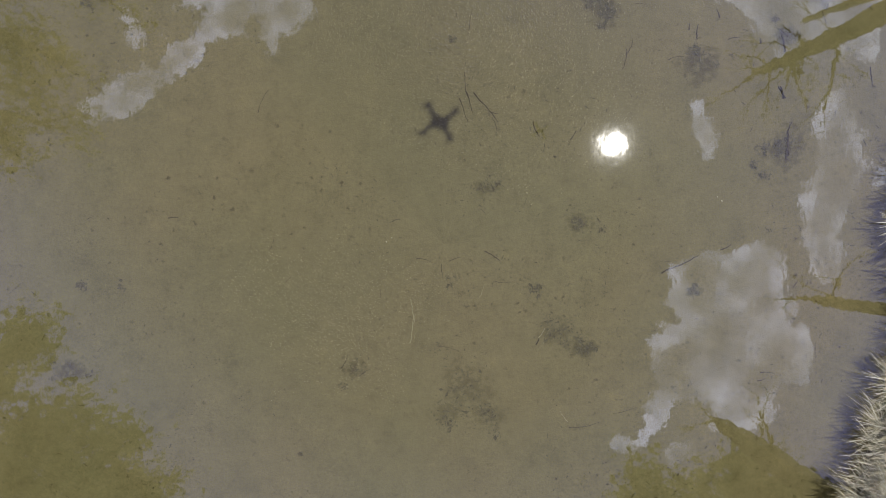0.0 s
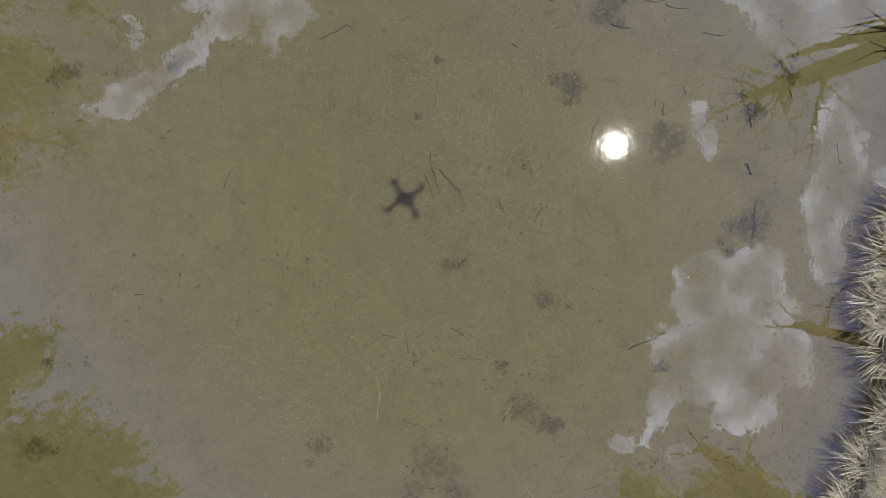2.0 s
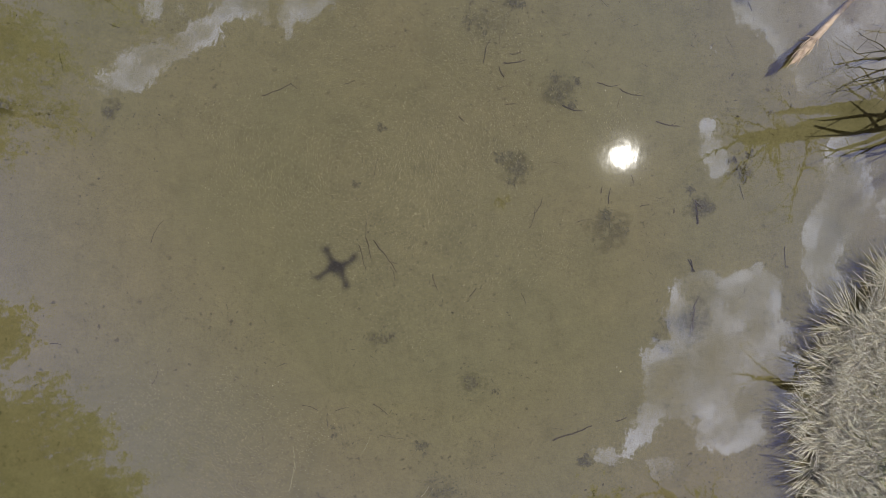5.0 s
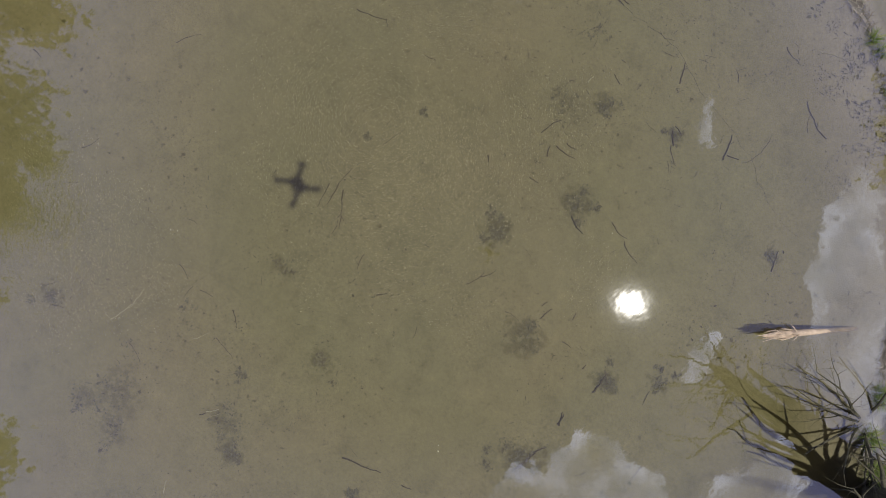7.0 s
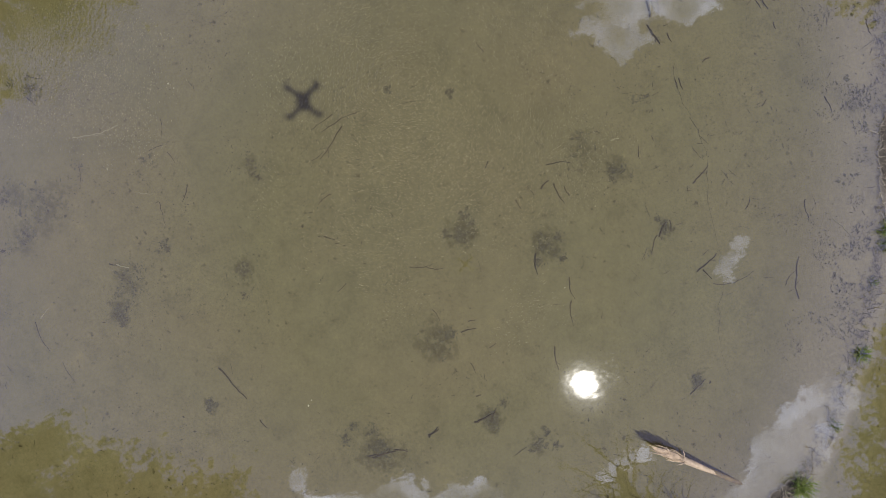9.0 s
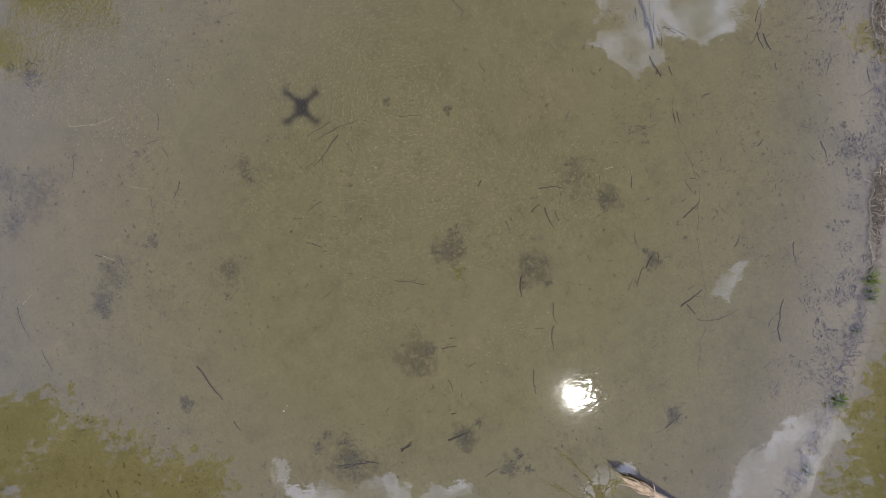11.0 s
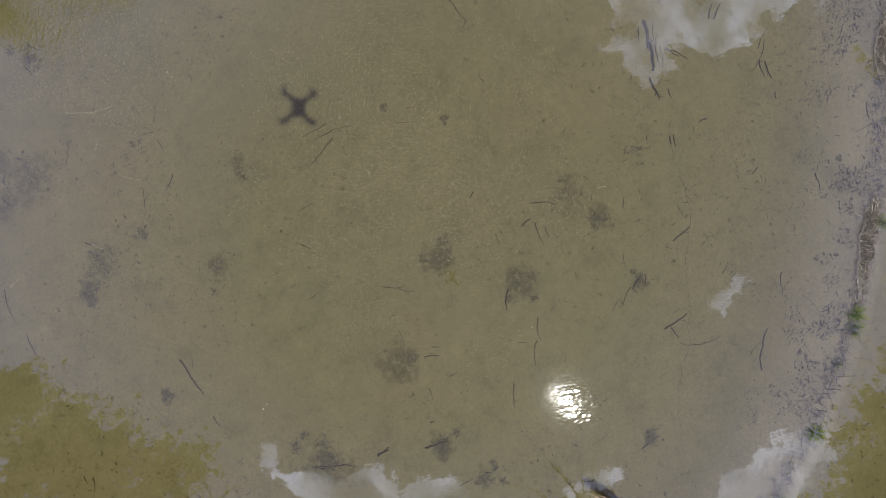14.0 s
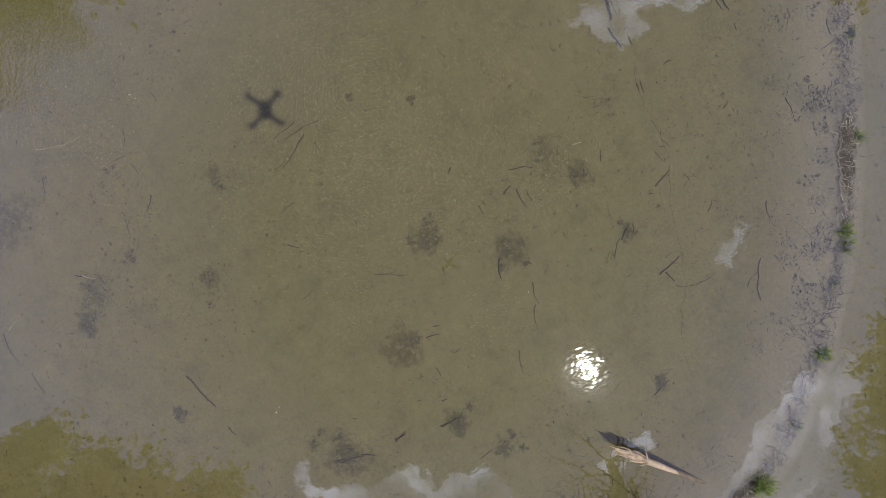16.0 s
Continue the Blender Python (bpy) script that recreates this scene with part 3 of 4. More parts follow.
def build_stool():
    """A cut-back willow at the water's edge: a gnarled stump whose limbs spread low over the water."""
    random.seed(78)
    root = new("willow_stool")
    root.location = (4.3, 2.27, ground_z(4.3, 2.27))
    tagged(root, "dark gnarled willow stump with low bare limbs spreading over the water", "willow stump")
    t = Pieces()
    t.tube([(0.1, 0.02, -0.06), (0.06, 0.02, 0.1), (0.0, 0.0, 0.28), (-0.06, -0.01, 0.46), (-0.1, -0.02, 0.56)], [0.15, 0.12, 0.095, 0.10, 0.04], 14, 0.14)
    for k in range(7):
        w = k * 0.9 + 0.3
        t.tube([(-0.05, 0, 0.42), (-0.05 + 0.11 * math.cos(w), 0.11 * math.sin(w), 0.47 + 0.03 * math.sin(3 * w)), (-0.05 + 0.16 * math.cos(w), 0.16 * math.sin(w), 0.53)], [0.06, 0.05, 0.02], 8, 0.12)
    t.put("stump", BARK, root, smooth=True)
    for turn, rise, length, radius in ((178, 0.25, 0.66, 0.028), (163, 0.35, 0.60, 0.024), (200, 0.10, 0.55, 0.026), (146, 0.45, 0.50, 0.019), (128, 0.5, 0.52, 0.018), (110, 0.7, 0.6, 0.015),
                                       (96, 0.8, 0.65, 0.013), (80, 0.7, 0.55, 0.012), (214, 0.35, 0.42, 0.020)):
        w = radians(turn)
        b = Pieces()
        grow_limb(b, Vector((-0.05 + 0.09 * math.cos(w), 0.09 * math.sin(w), 0.44)), (math.cos(w), math.sin(w), rise), length, radius, 1, 7)
        b.put("limb", BARK, root, smooth=True)


build_stool()


def build_shrub(x, y, stems, reach, seed):
    random.seed(seed)
    root = new("willow_shrub")
    root.location = (x, y, ground_z(x, y))
    tagged(root, "low bare willow shrub with thin dark branches at the waterline", "shrub", "willow shrubs at the waterline")
    for i in range(stems):
        w = random.uniform(0, 6.283)
        b = Pieces()
        grow_limb(b, Vector((0.06 * math.cos(w), 0.06 * math.sin(w), -0.02)), (math.cos(w), math.sin(w), random.uniform(0.25, 0.8)), reach * random.uniform(0.6, 1.0), random.uniform(0.007, 0.014), 2, 5)
        b.put("branch", BARK, root)


build_shrub(3.95, 2.62, 9, 0.6, 17)
build_shrub(4.15, 2.85, 6, 0.5, 18)


# ---- leaning broken log ----
def build_log():
    random.seed(21)
    root = new("broken_log")
    tagged(root, "pale barkless broken log leaning out of the water", "log")
    foot, tip = Vector((3.44, 3.03, 0.075)), Vector((2.97, 2.49, 0.16))
    root.location = foot
    d = tip - foot
    p = Pieces()
    p.tube([d * f for f in (0, 0.2, 0.4, 0.6, 0.7)], [0.017, 0.019, 0.021, 0.022, 0.024], 14, 0.09)
    p.put("shaft", PALEWOOD, root, smooth=True)
    e = Pieces()
    e.tube([d * f for f in (0.69, 0.76, 0.85, 0.94, 1.0)], [0.024, 0.028, 0.024, 0.015, 0.004], 9, 0.25)
    end = e.put("broken_end", PALEWOOD, root, "frayed fibrous broken end")
    for i in range(48):
        w, f = random.uniform(0, 6.283), random.uniform(0.62, 0.88)
        n = Vector((-d.y, d.x, 0)).normalized() * math.cos(w) + Vector((0, 0, 1)) * math.sin(w)
        a = d * f + n * 0.022
        q = Pieces()
        l = random.uniform(0.06, 0.2)
        side = Vector((-d.y, d.x, 0)).normalized() * random.gauss(0, 0.011)
        r1 = 0.030 - 0.12 * max(0, f + l * 0.5 - 0.8)
        q.tube([a, d * (f + l * 0.5) + n * r1 + side, d * (f + l) + n * max(0.004, 0.030 - 0.14 * max(0, f + l - 0.78)) + side * 2], [0.0045, 0.0035, 0.001], 4)
        q.put("splinter", PALEWOOD, end)
    return root


build_log()


# ---- spit: straw, tufts ----
def strip_point(x, off=0.0):
    return x, float(np.interp(x, [p[0] for p in STRIP], [p[1] for p in STRIP])) + off


random.seed(31)
spit = Pieces()
for _ in range(3200):
    x = random.uniform(-1.0, 4.6)
    px, py = strip_point(x, random.gauss(0.02, 0.045))
    spit.blade((px, py, ground_z(px, py)), random.uniform(0, 6.283), random.uniform(65, 90), random.uniform(0.02, 0.08) * (1.7 if random.random() < 0.06 else 1), random.uniform(0.0018, 0.004), 0.1)
tagged(spit.put("straw_litter", OLDSTRAW), "broken grey straw scattered along a muddy spit", "straw", kind="stuff")


def build_tuft(x, y, n, size):
    p = Pieces()
    for _ in range(n):
        w, r = random.uniform(0, 6.283), size * 0.3 * random.random()
        bx, by = x + r * math.cos(w), y + r * math.sin(w)
        p.blade((bx, by, ground_z(bx, by) - 0.005), w + random.gauss(0, 1.1), random.uniform(8, 70), size * random.uniform(0.5, 1.1), random.uniform(0.0025, 0.005), 0.3)
    return tagged(p.put("grass_tuft", GREEN), "small fresh green grass tuft rooted on the muddy spit", "grass tuft", "grass tufts along the spit")


for x, off, n, size in ((0.7, 0.06, 60, 0.08), (1.5, 0.06, 110, 0.10), (1.98, 0.05, 130, 0.11), (2.18, 0.04, 90, 0.09), (2.42, 0.02, 60, 0.07), (2.82, 0.05, 150, 0.11), (3.3, 0.04, 70, 0.08), (3.62, 0.06, 140, 0.12), (3.8, 0.05, 150, 0.13), (4.05, 0.05, 160, 0.14), (3.93, 0.09, 120, 0.12), (4.22, 0.04, 150, 0.14), (4.42, 0.05, 150, 0.15), (3.5, 0.08, 90, 0.1)):
    build_tuft(*strip_point(x + random.uniform(-0.08, 0.08), off + random.uniform(-0.03, 0.05)), int(n * random.uniform(0.7, 1.2)), size * random.uniform(0.7, 1.05))


# ---- sunken twigs, stems and leaf clumps on the bed (x, y, length, turn, thickness in mm) ----
dark_late_0 = [(1.31, 3.44, 0.16, 120, 5.4), (0.64, 3.47, 0.06, 1, 4.3), (1.57, 2.14, 0.15, -12, 6.4), (1.81, 2.33, 0.16, -4, 4.3), (1.98, 2.28, 0.18, -12, 4.3), (2.25, 2.08, 0.17, -8, 5.4), (1.14, 2.44, 0.16, 10, 5.4), (0.94, 2.5, 0.18, 79, 4.3), (1.05, 2.36, 0.08, 121, 6.4), (1.14, 2.5, 0.08, 13, 4.3), (1.69, 2.98, 0.15, -32, 3.4), (1.6, 3.07, 0.12, 139, 6.4), (1.92, 3.3, 0.19, 114, 5.4), (2.0, 3.28, 0.09, 27, 5.4), (2.09, 3.35, 0.1, 73, 3.0), (2.09, 3.5, 0.21, 98, 2.6)]
dark_late_1 = [(2.27, 3.84, 0.16, 166, 4.3), (2.13, 3.89, 0.14, 156, 4.3), (2.19, 3.82, 0.13, 129, 2.4), (1.34, 1.35, 0.16, 79, 3.2), (1.38, 1.44, 0.12, 68, 3.2), (1.74, -0.16, 0.3, 25, 6.4), (1.72, 1.35, 0.12, 11, 2.6), (1.88, 1.54, 0.11, 87, 4.3), (1.82, 1.58, 0.05, 81, 4.3), (2.03, 1.67, 0.06, 109, 4.3), (2.14, 1.49, 0.08, 11, 3.2), (0.02, 3.59, 0.11, 46, 4.3), (0.24, 4.2, 0.13, 10, 4.3), (0.03, 4.24, 0.17, 147, 2.8)]
dark_late_4 = [(-0.13, 3.42, 0.2, -2, 13), (0.03, 3.43, 0.2, -1, 14), (-0.14, 3.37, 0.1, -7, 5), (0.26, 3.42, 0.16, 17, 6), (-0.08, 3.48, 0.23, -3, 3), (0.0, 3.49, 0.23, -1, 3), (0.04, 3.5, 0.16, 1, 2.8), (0.31, 3.52, 0.07, 10, 5), (0.04, 3.61, 0.18, 57, 5), (-0.21, 3.95, 0.12, 149, 6)]
dark_late_5 = [(0.14, 4.19, 0.25, 151, 3), (0.26, 4.24, 0.13, 11, 5), (0.45, 4.26, 0.05, 1, 4), (0.65, 3.5, 0.09, 1, 5), (2.53, 0.69, 0.18, 85, 6), (2.55, 0.83, 0.1, 69, 5), (2.5, 1.47, 0.17, 101, 8), (2.5, 1.53, 0.1, 142, 5), (2.49, 1.09, 0.1, 121, 6), (2.34, 1.47, 0.04, 92, 5)]
pale_late_1 = [(1.95, 4.23, 0.17, 25, 3.2), (0.89, 2.93, 0.06, 90, 5.4)]
dark_late_2 = [(0.25, 3.42, 0.16, 17, 4.7), (-0.22, 3.9, 0.1, 156, 5.4), (0.67, 4.81, 0.11, -1, 4.3), (0.95, 4.03, 0.06, 129, 4.3), (0.54, 3.72, 0.06, -72, 5.4), (0.46, -0.29, 0.19, -4, 2.6), (0.03, -0.77, 0.15, -14, 2.8), (0.09, -0.11, 0.1, 20, 3.2), (0.38, 0.88, 0.11, 112, 2.8), (1.03, -1.34, 0.23, 8, 2.6)]
pale_late_2 = [(-0.23, -0.62, 0.22, 79, 3.2), (0.88, -1.28, 0.09, 125, 3.9), (0.76, -0.68, 0.14, 65, 3.4)]
dark_late_3 = [(1.02, 3.07, 0.08, 166, 3.9), (1.59, 3.13, 0.08, -10, 4.3), (2.08, -0.04, 0.08, 25, 4.3), (2.49, 1.09, 0.09, 104, 6.4), (2.54, 0.71, 0.17, 89, 6.4), (0.69, 3.5, 0.39, 0, 1.3), (1.1, 3.5, 0.41, 1, 1.3), (1.69, 3.44, 0.8, -9, 1.3), (2.42, 3.3, 0.68, -15, 1.3), (2.34, -1.02, 0.06, 18, 4.3), (2.74, 2.98, 0.16, 118, 4.7), (1.1, 4.41, 0.12, 6, 3.4), (1.76, 4.07, 0.14, -7, 3.0), (1.6, 3.71, 0.09, 144, 2.8)]
dark_early_0 = [(-0.53, 2.12, 0.22, 26, 4.3), (-0.41, 2.16, 0.06, -36, 3.2), (0.17, 1.19, 0.14, -86, 3.4), (0.2, 1.04, 0.17, -75, 4.3), (0.16, 0.98, 0.19, -71, 3.9), (0.32, 1.0, 0.28, -50, 4.7), (0.39, 0.96, 0.06, -17, 3.0), (0.69, 0.84, 0.12, -68, 4.3), (0.21, 1.63, 0.19, 81, 2.6), (-0.14, -0.12, 0.12, -14, 2.8), (0.69, -0.72, 0.06, 66, 4.7)]
pale_early_0 = [(-0.24, -0.5, 0.19, -85, 3.2), (-0.21, -0.51, 0.16, -84, 2.6), (0.28, -0.35, 0.12, 68, 3.0), (0.72, -0.66, 0.09, 57, 5.1)]
dark_early_1 = [(3.15, 1.2, 0.14, -82, 3.4), (-1.98, 0.21, 0.08, 0, 4.3), (-1.26, 0.04, 0.14, 77, 2.6), (-1.31, 1.06, 0.19, 64, 2.6), (-0.74, -0.86, 0.11, 63, 3.0), (-0.66, -0.9, 0.11, 64, 3.2), (-0.58, -0.94, 0.09, 31, 3.0), (2.38, -0.97, 0.1, -3, 4.3), (0.96, 0.79, 0.08, 58, 4.3), (1.32, 0.77, 0.09, -61, 2.8), (-0.01, -0.2, 0.11, -83, 2.6), (0.36, -0.09, 0.13, -31, 4.3), (-0.02, 2.21, 0.09, -158, 3.2), (1.13, 2.14, 0.08, 14, 4.7), (0.79, 2.01, 0.05, -39, 5.4)]
pale_early_1 = [(-1.29, -0.16, 0.12, 37, 2.8)]
clumps_near = [(1.21, 1.68, 0.14, 1), (1.46, 2.25, 0.13, 1), (1.88, 1.31, 0.2, 0.6), (1.84, -0.36, 0.06, 1), (1.61, 3.08, 0.06, 1), (1.1, 2.86, 0.11, 0.7), (2.51, 1.52, 0.12, 1), (2.5, 0.69, 0.19, 0.85), (2.8, 1.75, 0.1, 0.8), (0.33, -1.27, 0.18, 0.5), (0.02, -1.27, 0.14, 0.5), (2.69, 3.0, 0.07, 0.8), (0.89, 2.7, 0.18, 0.5), (0.67, 3.19, 0.09, 0.6), (1.15, 4.54, 0.13, 0.5), (1.51, 4.5, 0.13, 0.5)]
clumps_far = [(0.04, -0.31, 0.06, 0.6), (0.67, -0.34, 0.07, 0.8), (1.0, 0.16, 0.11, 0.6), (0.33, 0.41, 0.1, 0.6), (0.82, -0.66, 0.18, 0.6), (1.03, -0.78, 0.11, 0.7), (-0.64, -0.93, 0.1, 0.6), (-2.67, -0.28, 0.07, 0.8), (-2.38, -0.3, 0.04, 0.8), (-2.77, -0.91, 0.13, 0.6), (-2.47, 1.86, 0.13, 0.5), (-1.71, 1.9, 0.08, 0.8), (0.08, 1.49, 0.04, 0.8), (0.23, 1.9, 0.04, 0.9), (0.16, -1.05, 0.26, 0.5)]


def build_stick(x, y, length, turn, mm, mat, name, label, category, group):
    a, r = radians(turn), mm * 0.00078
    n, p = 8, Pieces()
    bend, kink = random.uniform(-0.1, 0.1) * length, 0.022 * length
    pts = []
    for i in range(n + 1):
        f = i / n - 0.5
        off = bend * (0.25 - f * f) * 4 + random.uniform(-1, 1) * kink
        qx, qy = x + math.cos(a) * f * length - math.sin(a) * off, y + math.sin(a) * f * length + math.cos(a) * off
        pts.append((qx, qy, ground_z(qx, qy) + r * 0.9))
    p.tube(pts, [r * (1.15 - 0.6 * i / n) for i in range(n + 1)], 6, 0.15)
    if name == "twig" and length > 0.14 and mm > 3.5 and random.random() < 0.6:
        s0, w = Vector(pts[5]), a + random.choice((-0.7, 0.7))
        p.tube([s0, s0 + Vector((math.cos(w), math.sin(w), 0.05)) * length * 0.25], [r * 0.6, r * 0.25], 5)
    return tagged(p.put(name, mat), label, category, group)


random.seed(41)
for rows in (dark_late_0, dark_late_1, dark_late_2, dark_late_3, dark_late_4, dark_late_5, dark_early_0, dark_early_1):
    for x, y, length, turn, mm in rows:
        thin = mm < 2.7
        build_stick(x, y, length, turn, mm, DARKWOOD, "stem" if thin else "twig", "thin dark sunken plant stem lying on the pond bed" if thin else "dark waterlogged twig lying on the pond bed",
                    "stem" if thin else "twig", "sunken stems" if thin else "sunken twigs")
for rows in (pale_late_1, pale_late_2, pale_early_0, pale_early_1):
    for x, y, length, turn, mm in rows:
        build_stick(x, y, length, turn, mm, STRAW, "reed_stalk", "pale bleached reed stalk lying under shallow water", "reed stalk", "pale reed stalks")


def build_clump(x, y, size, density):
    p = Pieces()
    lobes = [(x, y, 1.0)] + [(x + random.gauss(0, size * 0.55), y + random.gauss(0, size * 0.55), random.uniform(0.3, 0.7)) for _ in range(4)]
    for cx, cy, k in lobes:
        for _ in range(int(190 * size * 5 * density * density * k)):
            fx, fy = cx + random.gauss(0, size * 0.27 * k), cy + random.gauss(0, size * 0.27 * k)
            z = ground_z(fx, fy) + 0.0015
            if random.random() < 0.9:
                p.flake((fx, fy, z), 0.003 + random.expovariate(230), 0.06)
            else:
                w, l = random.uniform(0, 6.283), 0.006 + random.expovariate(90)
                p.tube([(fx, fy, z), (fx + math.cos(w) * l, fy + math.sin(w) * l, z + 0.003)], [0.0016, 0.0008], 4)
    return tagged(p.put("leaf_clump", HUMUS), "dark clump of rotting leaves sunk in silt", "leaf clump", "rotting leaf clumps", "stuff")


for row in clumps_near + clumps_far:
    build_clump(*row)
litter = Pieces()
for _ in range(15000):
    x, y = random.uniform(-4, 4.6), random.uniform(-2.6, 5.2)
    n1 = noise.noise((x * 0.8, y * 0.8, 20)) + 0.7 * noise.noise((x * 3, y * 3, 25))
    if n1 + 0.25 * (x > 0) < 0.34 or x > bank_x(y):
        continue
    d = random.random()
    if d < 0.86:
        litter.flake((x, y, ground_z(x, y) + 0.002), random.uniform(0.003, 0.008) * (2.0 if d < 0.05 else 1), 0.25)
    else:
        w, l = random.uniform(0, 6.283), random.uniform(0.012, 0.04)
        z = ground_z(x, y) + 0.003
        litter.tube([(x, y, z), (x + math.cos(w) * l, y + math.sin(w) * l, z)], [0.0025, 0.0015], 4)
tagged(litter.put("leaf_litter", ROTLEAF), "scattered specks of rotten leaf and bark on silt", "leaf litter", kind="stuff")
sticks = Pieces()
for k in range(330):
    if k < 110:
        x, y = random.gauss(1.4, 0.5), random.gauss(3.2, 0.4)
    else:
        x, y = random.uniform(-3.2, 3.5), random.uniform(-2.0, 4.8)
    if x > bank_x(y) - 0.1 or strip_distance(x, y)[1] > 0:
        continue
    w, l, r = random.uniform(0, 6.283), 0.008 + random.expovariate(75), random.uniform(0.0007, 0.0017)
    c, d, k2, z = math.cos(w) * l, math.sin(w) * l, random.uniform(-0.12, 0.12), ground_z(x, y) + 0.003
    sticks.tube([(x - c, y - d, z), (x - c * 0.3 - d * k2, y - d * 0.3 + c * k2, z + 0.002), (x + c * 0.4 - d * k2 * 0.4, y + d * 0.4 + c * k2 * 0.4, z + 0.001), (x + c, y + d, z)], [r * 0.6, r, r * 0.9, r * 0.4], 5)
tagged(sticks.put("twig_litter", DARKWOOD), "short dark twig fragments strewn over the silty bed", "twig litter", kind="stuff")
# sunlight focused by ripples, modelled as thin pale strokes curving round the rotor wash
caustics = Pieces()
for _ in range(105000):
    x, y = random.uniform(-1.9, 2.1), random.uniform(-1.5, 3.1)
    near = min(math.hypot((x - 0.4) / 1.35, (y - 1.65) / 1.15), 0.12 + math.hypot((x + 0.75) / 0.85, (y + 0.5) / 0.85), math.hypot(x - 0.05, y - 1.3) / 0.75)
    if near + 0.55 * noise.noise((x * 1.7, y * 1.7, 50)) + 0.25 * noise.noise((x * 6, y * 6, 52)) > random.uniform(0.25, 1.05):
        continue
    w = math.atan2(y - 1.65, x - 0.1) + 1.57 + 0.5 * noise.noise((x * 5, y * 5, 54)) + random.gauss(0, 0.35)
    l, z = random.uniform(0.003, 0.0095), ground_z(x, y) + 0.0015
    c, d = math.cos(w) * l, math.sin(w) * l
    k = random.uniform(0.05, 0.5) * random.choice((-1, 1))
    t = random.uniform(0.0009, 0.0019)
    caustics.tube([(x - c, y - d, z), (x - d * k, y + c * k, z + 0.001), (x + c, y + d, z)], [t * 0.4, t, t * 0.4], 3)
tagged(caustics.put("plant_fibres", CAUSTIC), "fine pale strokes standing in for ripple light on the silty bed", "plant fibres", kind="stuff")
shallows = Pieces()
for _ in range(12000):
    x = random.uniform(-0.8, 3.7)
    px, py = strip_point(x, -abs(random.gauss(0, 0.26)) - 0.05)
    if noise.noise((px * 2.2, py * 2.2, 40)) + 0.8 * noise.noise((px * 7, py * 7, 42)) < 0.12:
        continue
    w, z = -0.4 + random.gauss(0, 0.45), ground_z(px, py) + 0.002
    if random.random() < 0.6:
        shallows.flake((px, py, z), 0.0015 + random.expovariate(620), 0.1)
    else:
        l = 0.003 + random.expovariate(95)
        shallows.tube([(px, py, z), (px + math.cos(w) * l * 0.5, py + math.sin(w) * l * 0.5 + 0.003, z + 0.002), (px + math.cos(w) * l, py + math.sin(w) * l, z)], [0.0007, 0.0019, 0.0006], 4)
tagged(shallows.put("bark_debris", ROTLEAF), "dark bark crumbs washed up along the shallow margin", "bark debris", kind="stuff")


SHELL = fleck_material("shell", [(0.0, (0.78, 0.76, 0.70)), (1.0, (0.85, 0.83, 0.78))], 0.5)
for x, y, size in ((2.05, 0.30, 0.007), (2.02, 0.33, 0.005), (-0.42, 0.02, 0.005), (-0.38, 0.05, 0.004), (1.79, 2.28, 0.005)):
    bm = bmesh.new()
    bmesh.ops.create_icosphere(bm, subdivisions=2, radius=size)
    for v in bm.verts:
        v.co *= 1 + 0.35 * noise.noise(v.co * 160 + Vector((x, y, 0)))
        v.co.z *= 0.6
    me = bpy.data.meshes.new("shell_fragment")
    bm.to_mesh(me)
    me.materials.append(SHELL)
    ob = tagged(new("shell_fragment", me), "tiny white shell fragment lying on the pond bed", "shell", "shell fragments")
    ob.location = (x, y, ground_z(x, y) + size * 0.4)


# ---- big trees round the pond ----
def build_tree(az, ratio, height, spread, seed, leaves=85, size=1.0):
    random.seed(seed)
    d = ratio * (height + 3.6)
    x, y = 1.0 + d * math.cos(radians(az)), 1.5 + d * math.sin(radians(az))
    root = new("tree")
    root.location = (x, y, ground_z(x, y))
    tagged(root, "tall leafy green tree standing beyond the pond", "tree", "trees round the pond")
    t = Pieces()
    t.tube([(0, 0, -0.3), (0.1, 0, height * 0.3), (0, 0.1, height * 0.6), (0.05, 0, height * 0.92)], [0.32, 0.24, 0.15, 0.04], 10, 0.05)
    tips = []
    for i in range(22):
        z0 = height * random.uniform(0.3, 0.85)
        w = random.uniform(0, 6.283)
        l = spread * random.uniform(0.5, 1.0) * (1.25 - 0.7 * z0 / height)
        tip = Vector((l * math.cos(w), l * math.sin(w), z0 + l * random.uniform(0.3, 0.9)))
        tip.z = min(tip.z, height * 0.98)
        t.tube([(0, 0, z0), tip * 0.5 + Vector((0, 0, z0 * 0.5 - 0.1)), tip], [0.08, 0.05, 0.015], 5)
        tips += [tip, tip * 0.6 + Vector((0, 0, z0 * 0.4)), Vector((0, 0, z0)).lerp(tip, 0.75)]
    t.put("trunk", BARK, root)
    c = Pieces()
    tips += [Vector((0, 0, height * 0.97)), Vector((0.3, 0.2, height * 0.9))]
    for tip in tips:
        for _ in range(leaves):
            far = 1.0 if random.random() < 0.78 else 1.7
            q = tip + Vector((random.gauss(0, 0.42), random.gauss(0, 0.42), random.gauss(0, 0.38))) * far
            c.flake(q, random.uniform(0.12, 0.22) * size if far == 1.0 else random.uniform(0.05, 0.09), 0.8)
    c.put("crown", LEAF, root)


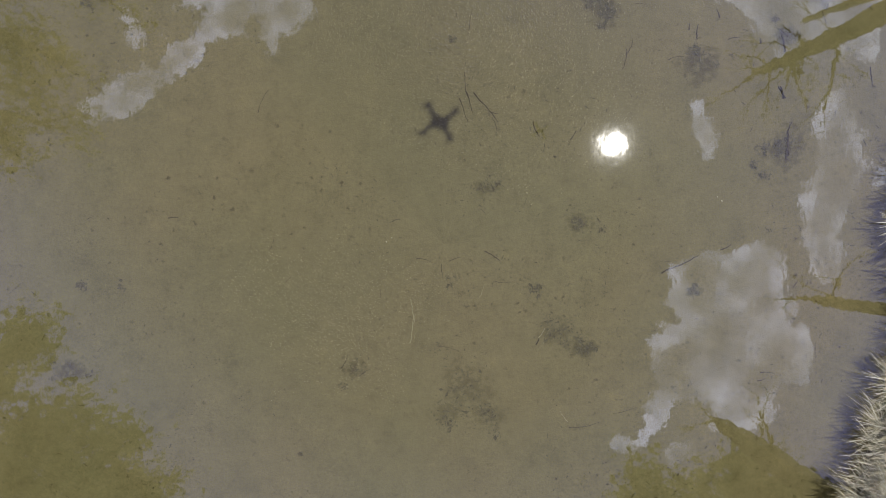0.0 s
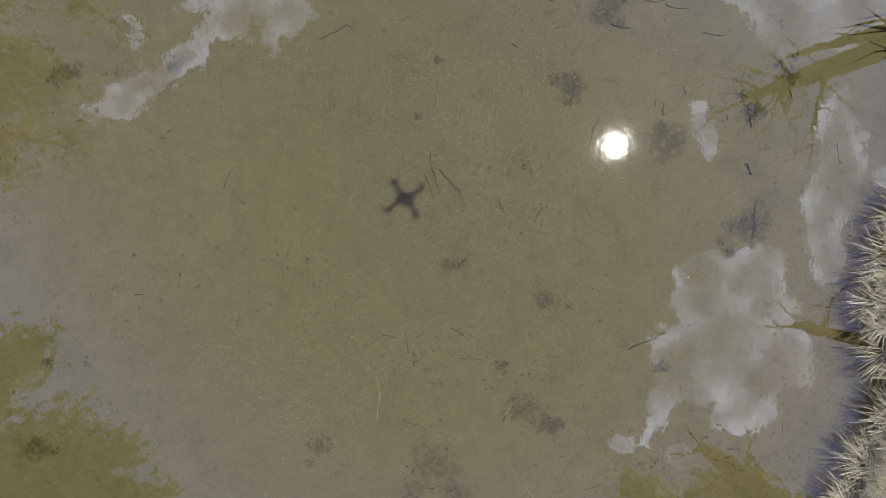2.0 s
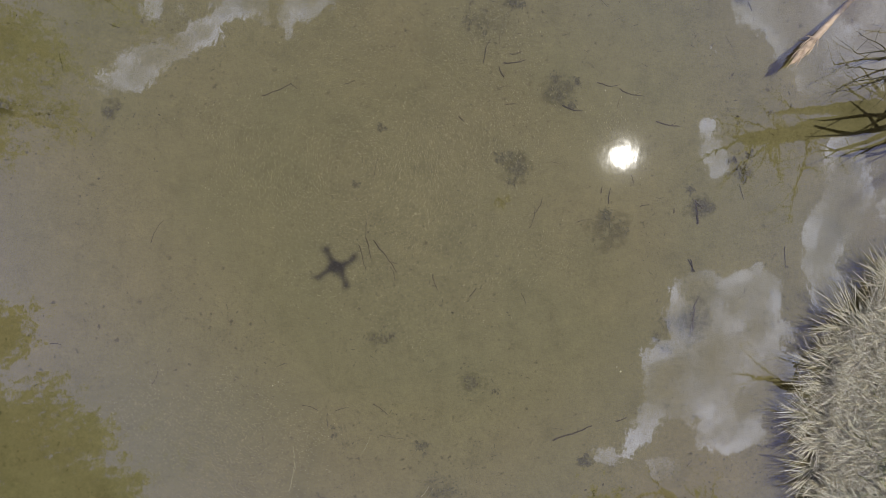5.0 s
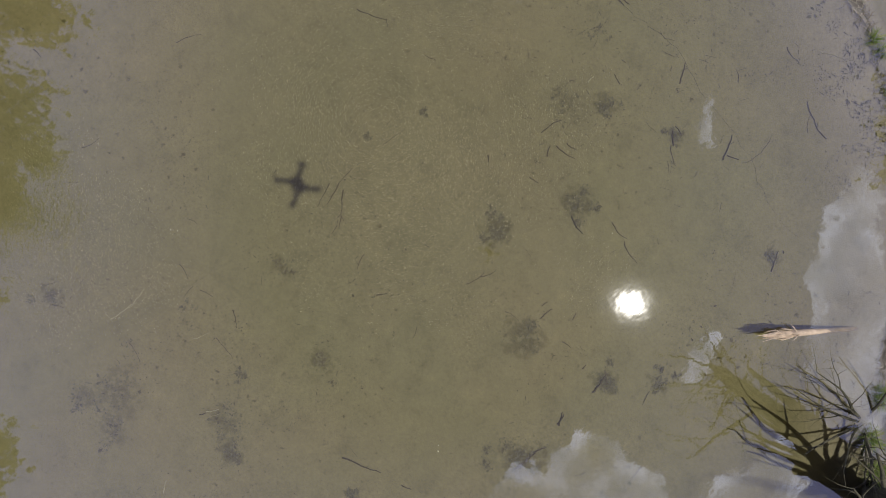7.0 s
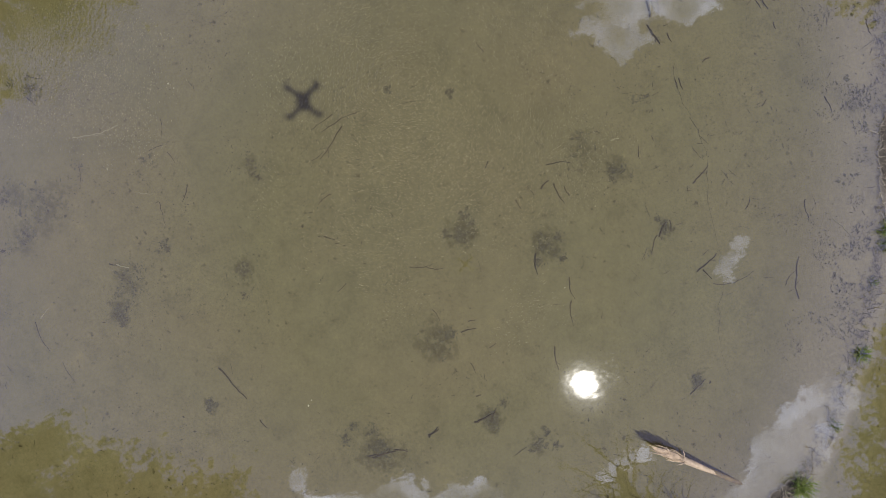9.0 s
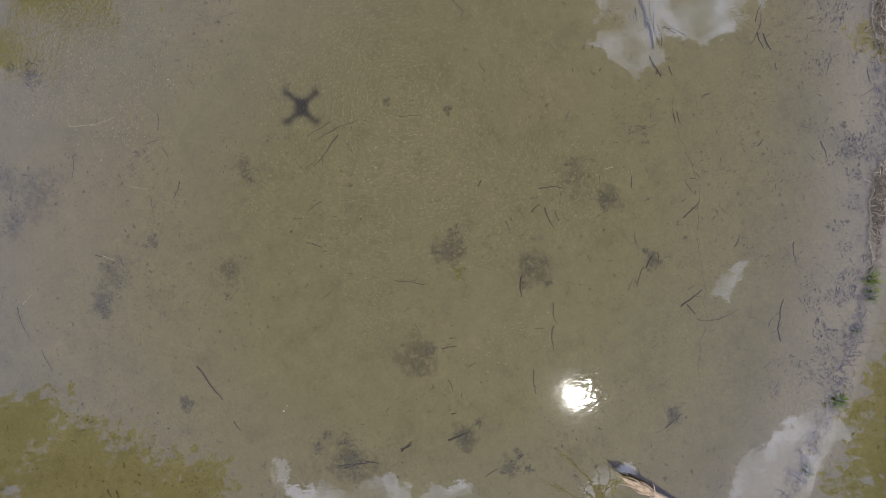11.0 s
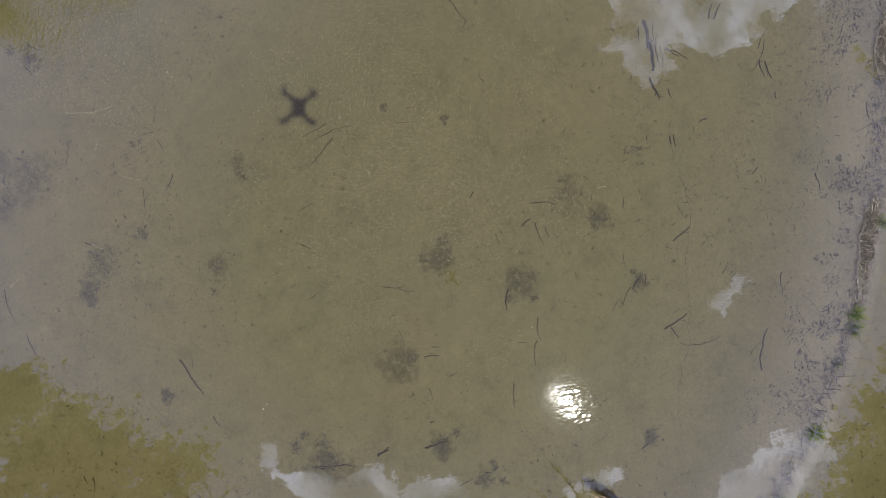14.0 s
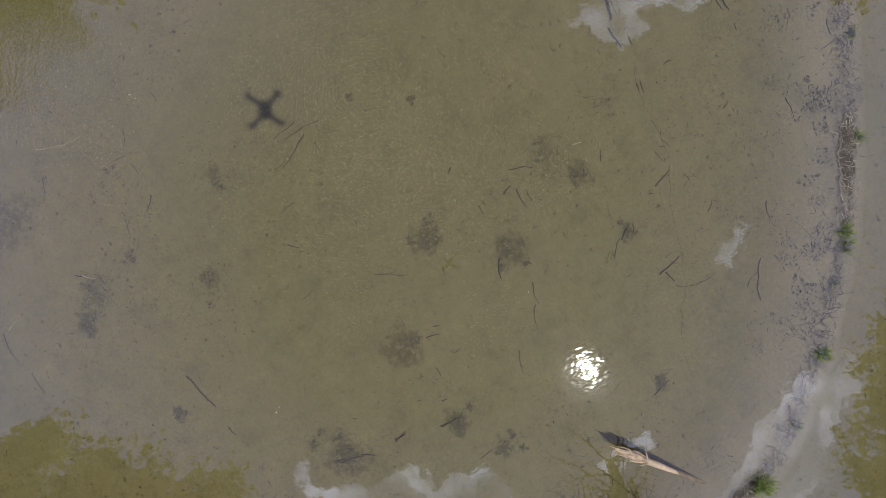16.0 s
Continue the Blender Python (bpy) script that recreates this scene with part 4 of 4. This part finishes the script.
for i, (az, ratio, spread) in enumerate(((198, 0.93, 2.6), (206, 0.90, 2.4), (214, 0.83, 2.6), (222, 0.85, 2.4), (232, 0.95, 2.6), (250, 1.0, 3.0), (169, 0.8, 2.2), (160, 0.84, 2.4), (150, 0.78, 2.4),
                                         (281, 0.89, 2.6), (291, 0.74, 2.8), (301, 0.69, 2.8), (312, 0.75, 2.6), (37, 1.05, 2.4), (47, 0.98, 2.8), (56, 0.95, 2.8), (66, 1.0, 2.6), (103, 1.02, 2.2))):
    build_tree(az, ratio, 17.0, spread, 100 + i, 60 if 145 < az < 180 else 130 if az < 70 else 85, 0.5 if 145 < az < 180 else 1.0)


# ---- quadcopter hovering over the pond, whose shadow lies on the bed ----
def build_drone():
    root = new("quadcopter")
    foot = Vector((-0.02, 0.90, 0.0))
    root.location = foot + SUN_DIR * (4.55 / SUN_DIR.z)
    root.rotation_euler = (0, 0, radians(78))
    tagged(root, "small dark grey four-armed quadcopter hovering above the pond", "quadcopter")
    bm = bmesh.new()
    bmesh.ops.create_cube(bm, size=1, matrix=Matrix.Diagonal((0.085, 0.125, 0.06, 1)))
    bmesh.ops.bevel(bm, geom=bm.edges[:], offset=0.014, segments=2, affect="EDGES")
    me = bpy.data.meshes.new("body")
    bm.to_mesh(me)
    me.materials.append(PLASTIC)
    new("body", me).parent = root
    for sx in (-1, 1):
        for sy in (-1, 1):
            p = Pieces()
            p.tube([(sx * 0.02, sy * 0.03, 0), (sx * 0.06, sy * 0.07, 0.005), (sx * 0.105, sy * 0.105, 0.01)], [0.022, 0.016, 0.013], 8)
            p.tube([(sx * 0.105, sy * 0.105, -0.01), (sx * 0.105, sy * 0.105, 0.03)], [0.02, 0.02], 10)
            arm = p.put("arm", PLASTIC, root)
            q = Pieces()
            a = sx * sy * 0.8 + sx
            q.tube([(sx * 0.1 - 0.06 * math.cos(a), sy * 0.1 - 0.06 * math.sin(a), 0.034), (sx * 0.105, sy * 0.105, 0.034), (sx * 0.1 + 0.06 * math.cos(a), sy * 0.1 + 0.06 * math.sin(a), 0.034)], [0.003, 0.005, 0.003], 4)
            q.put("propeller", PLASTIC, arm)


build_drone()
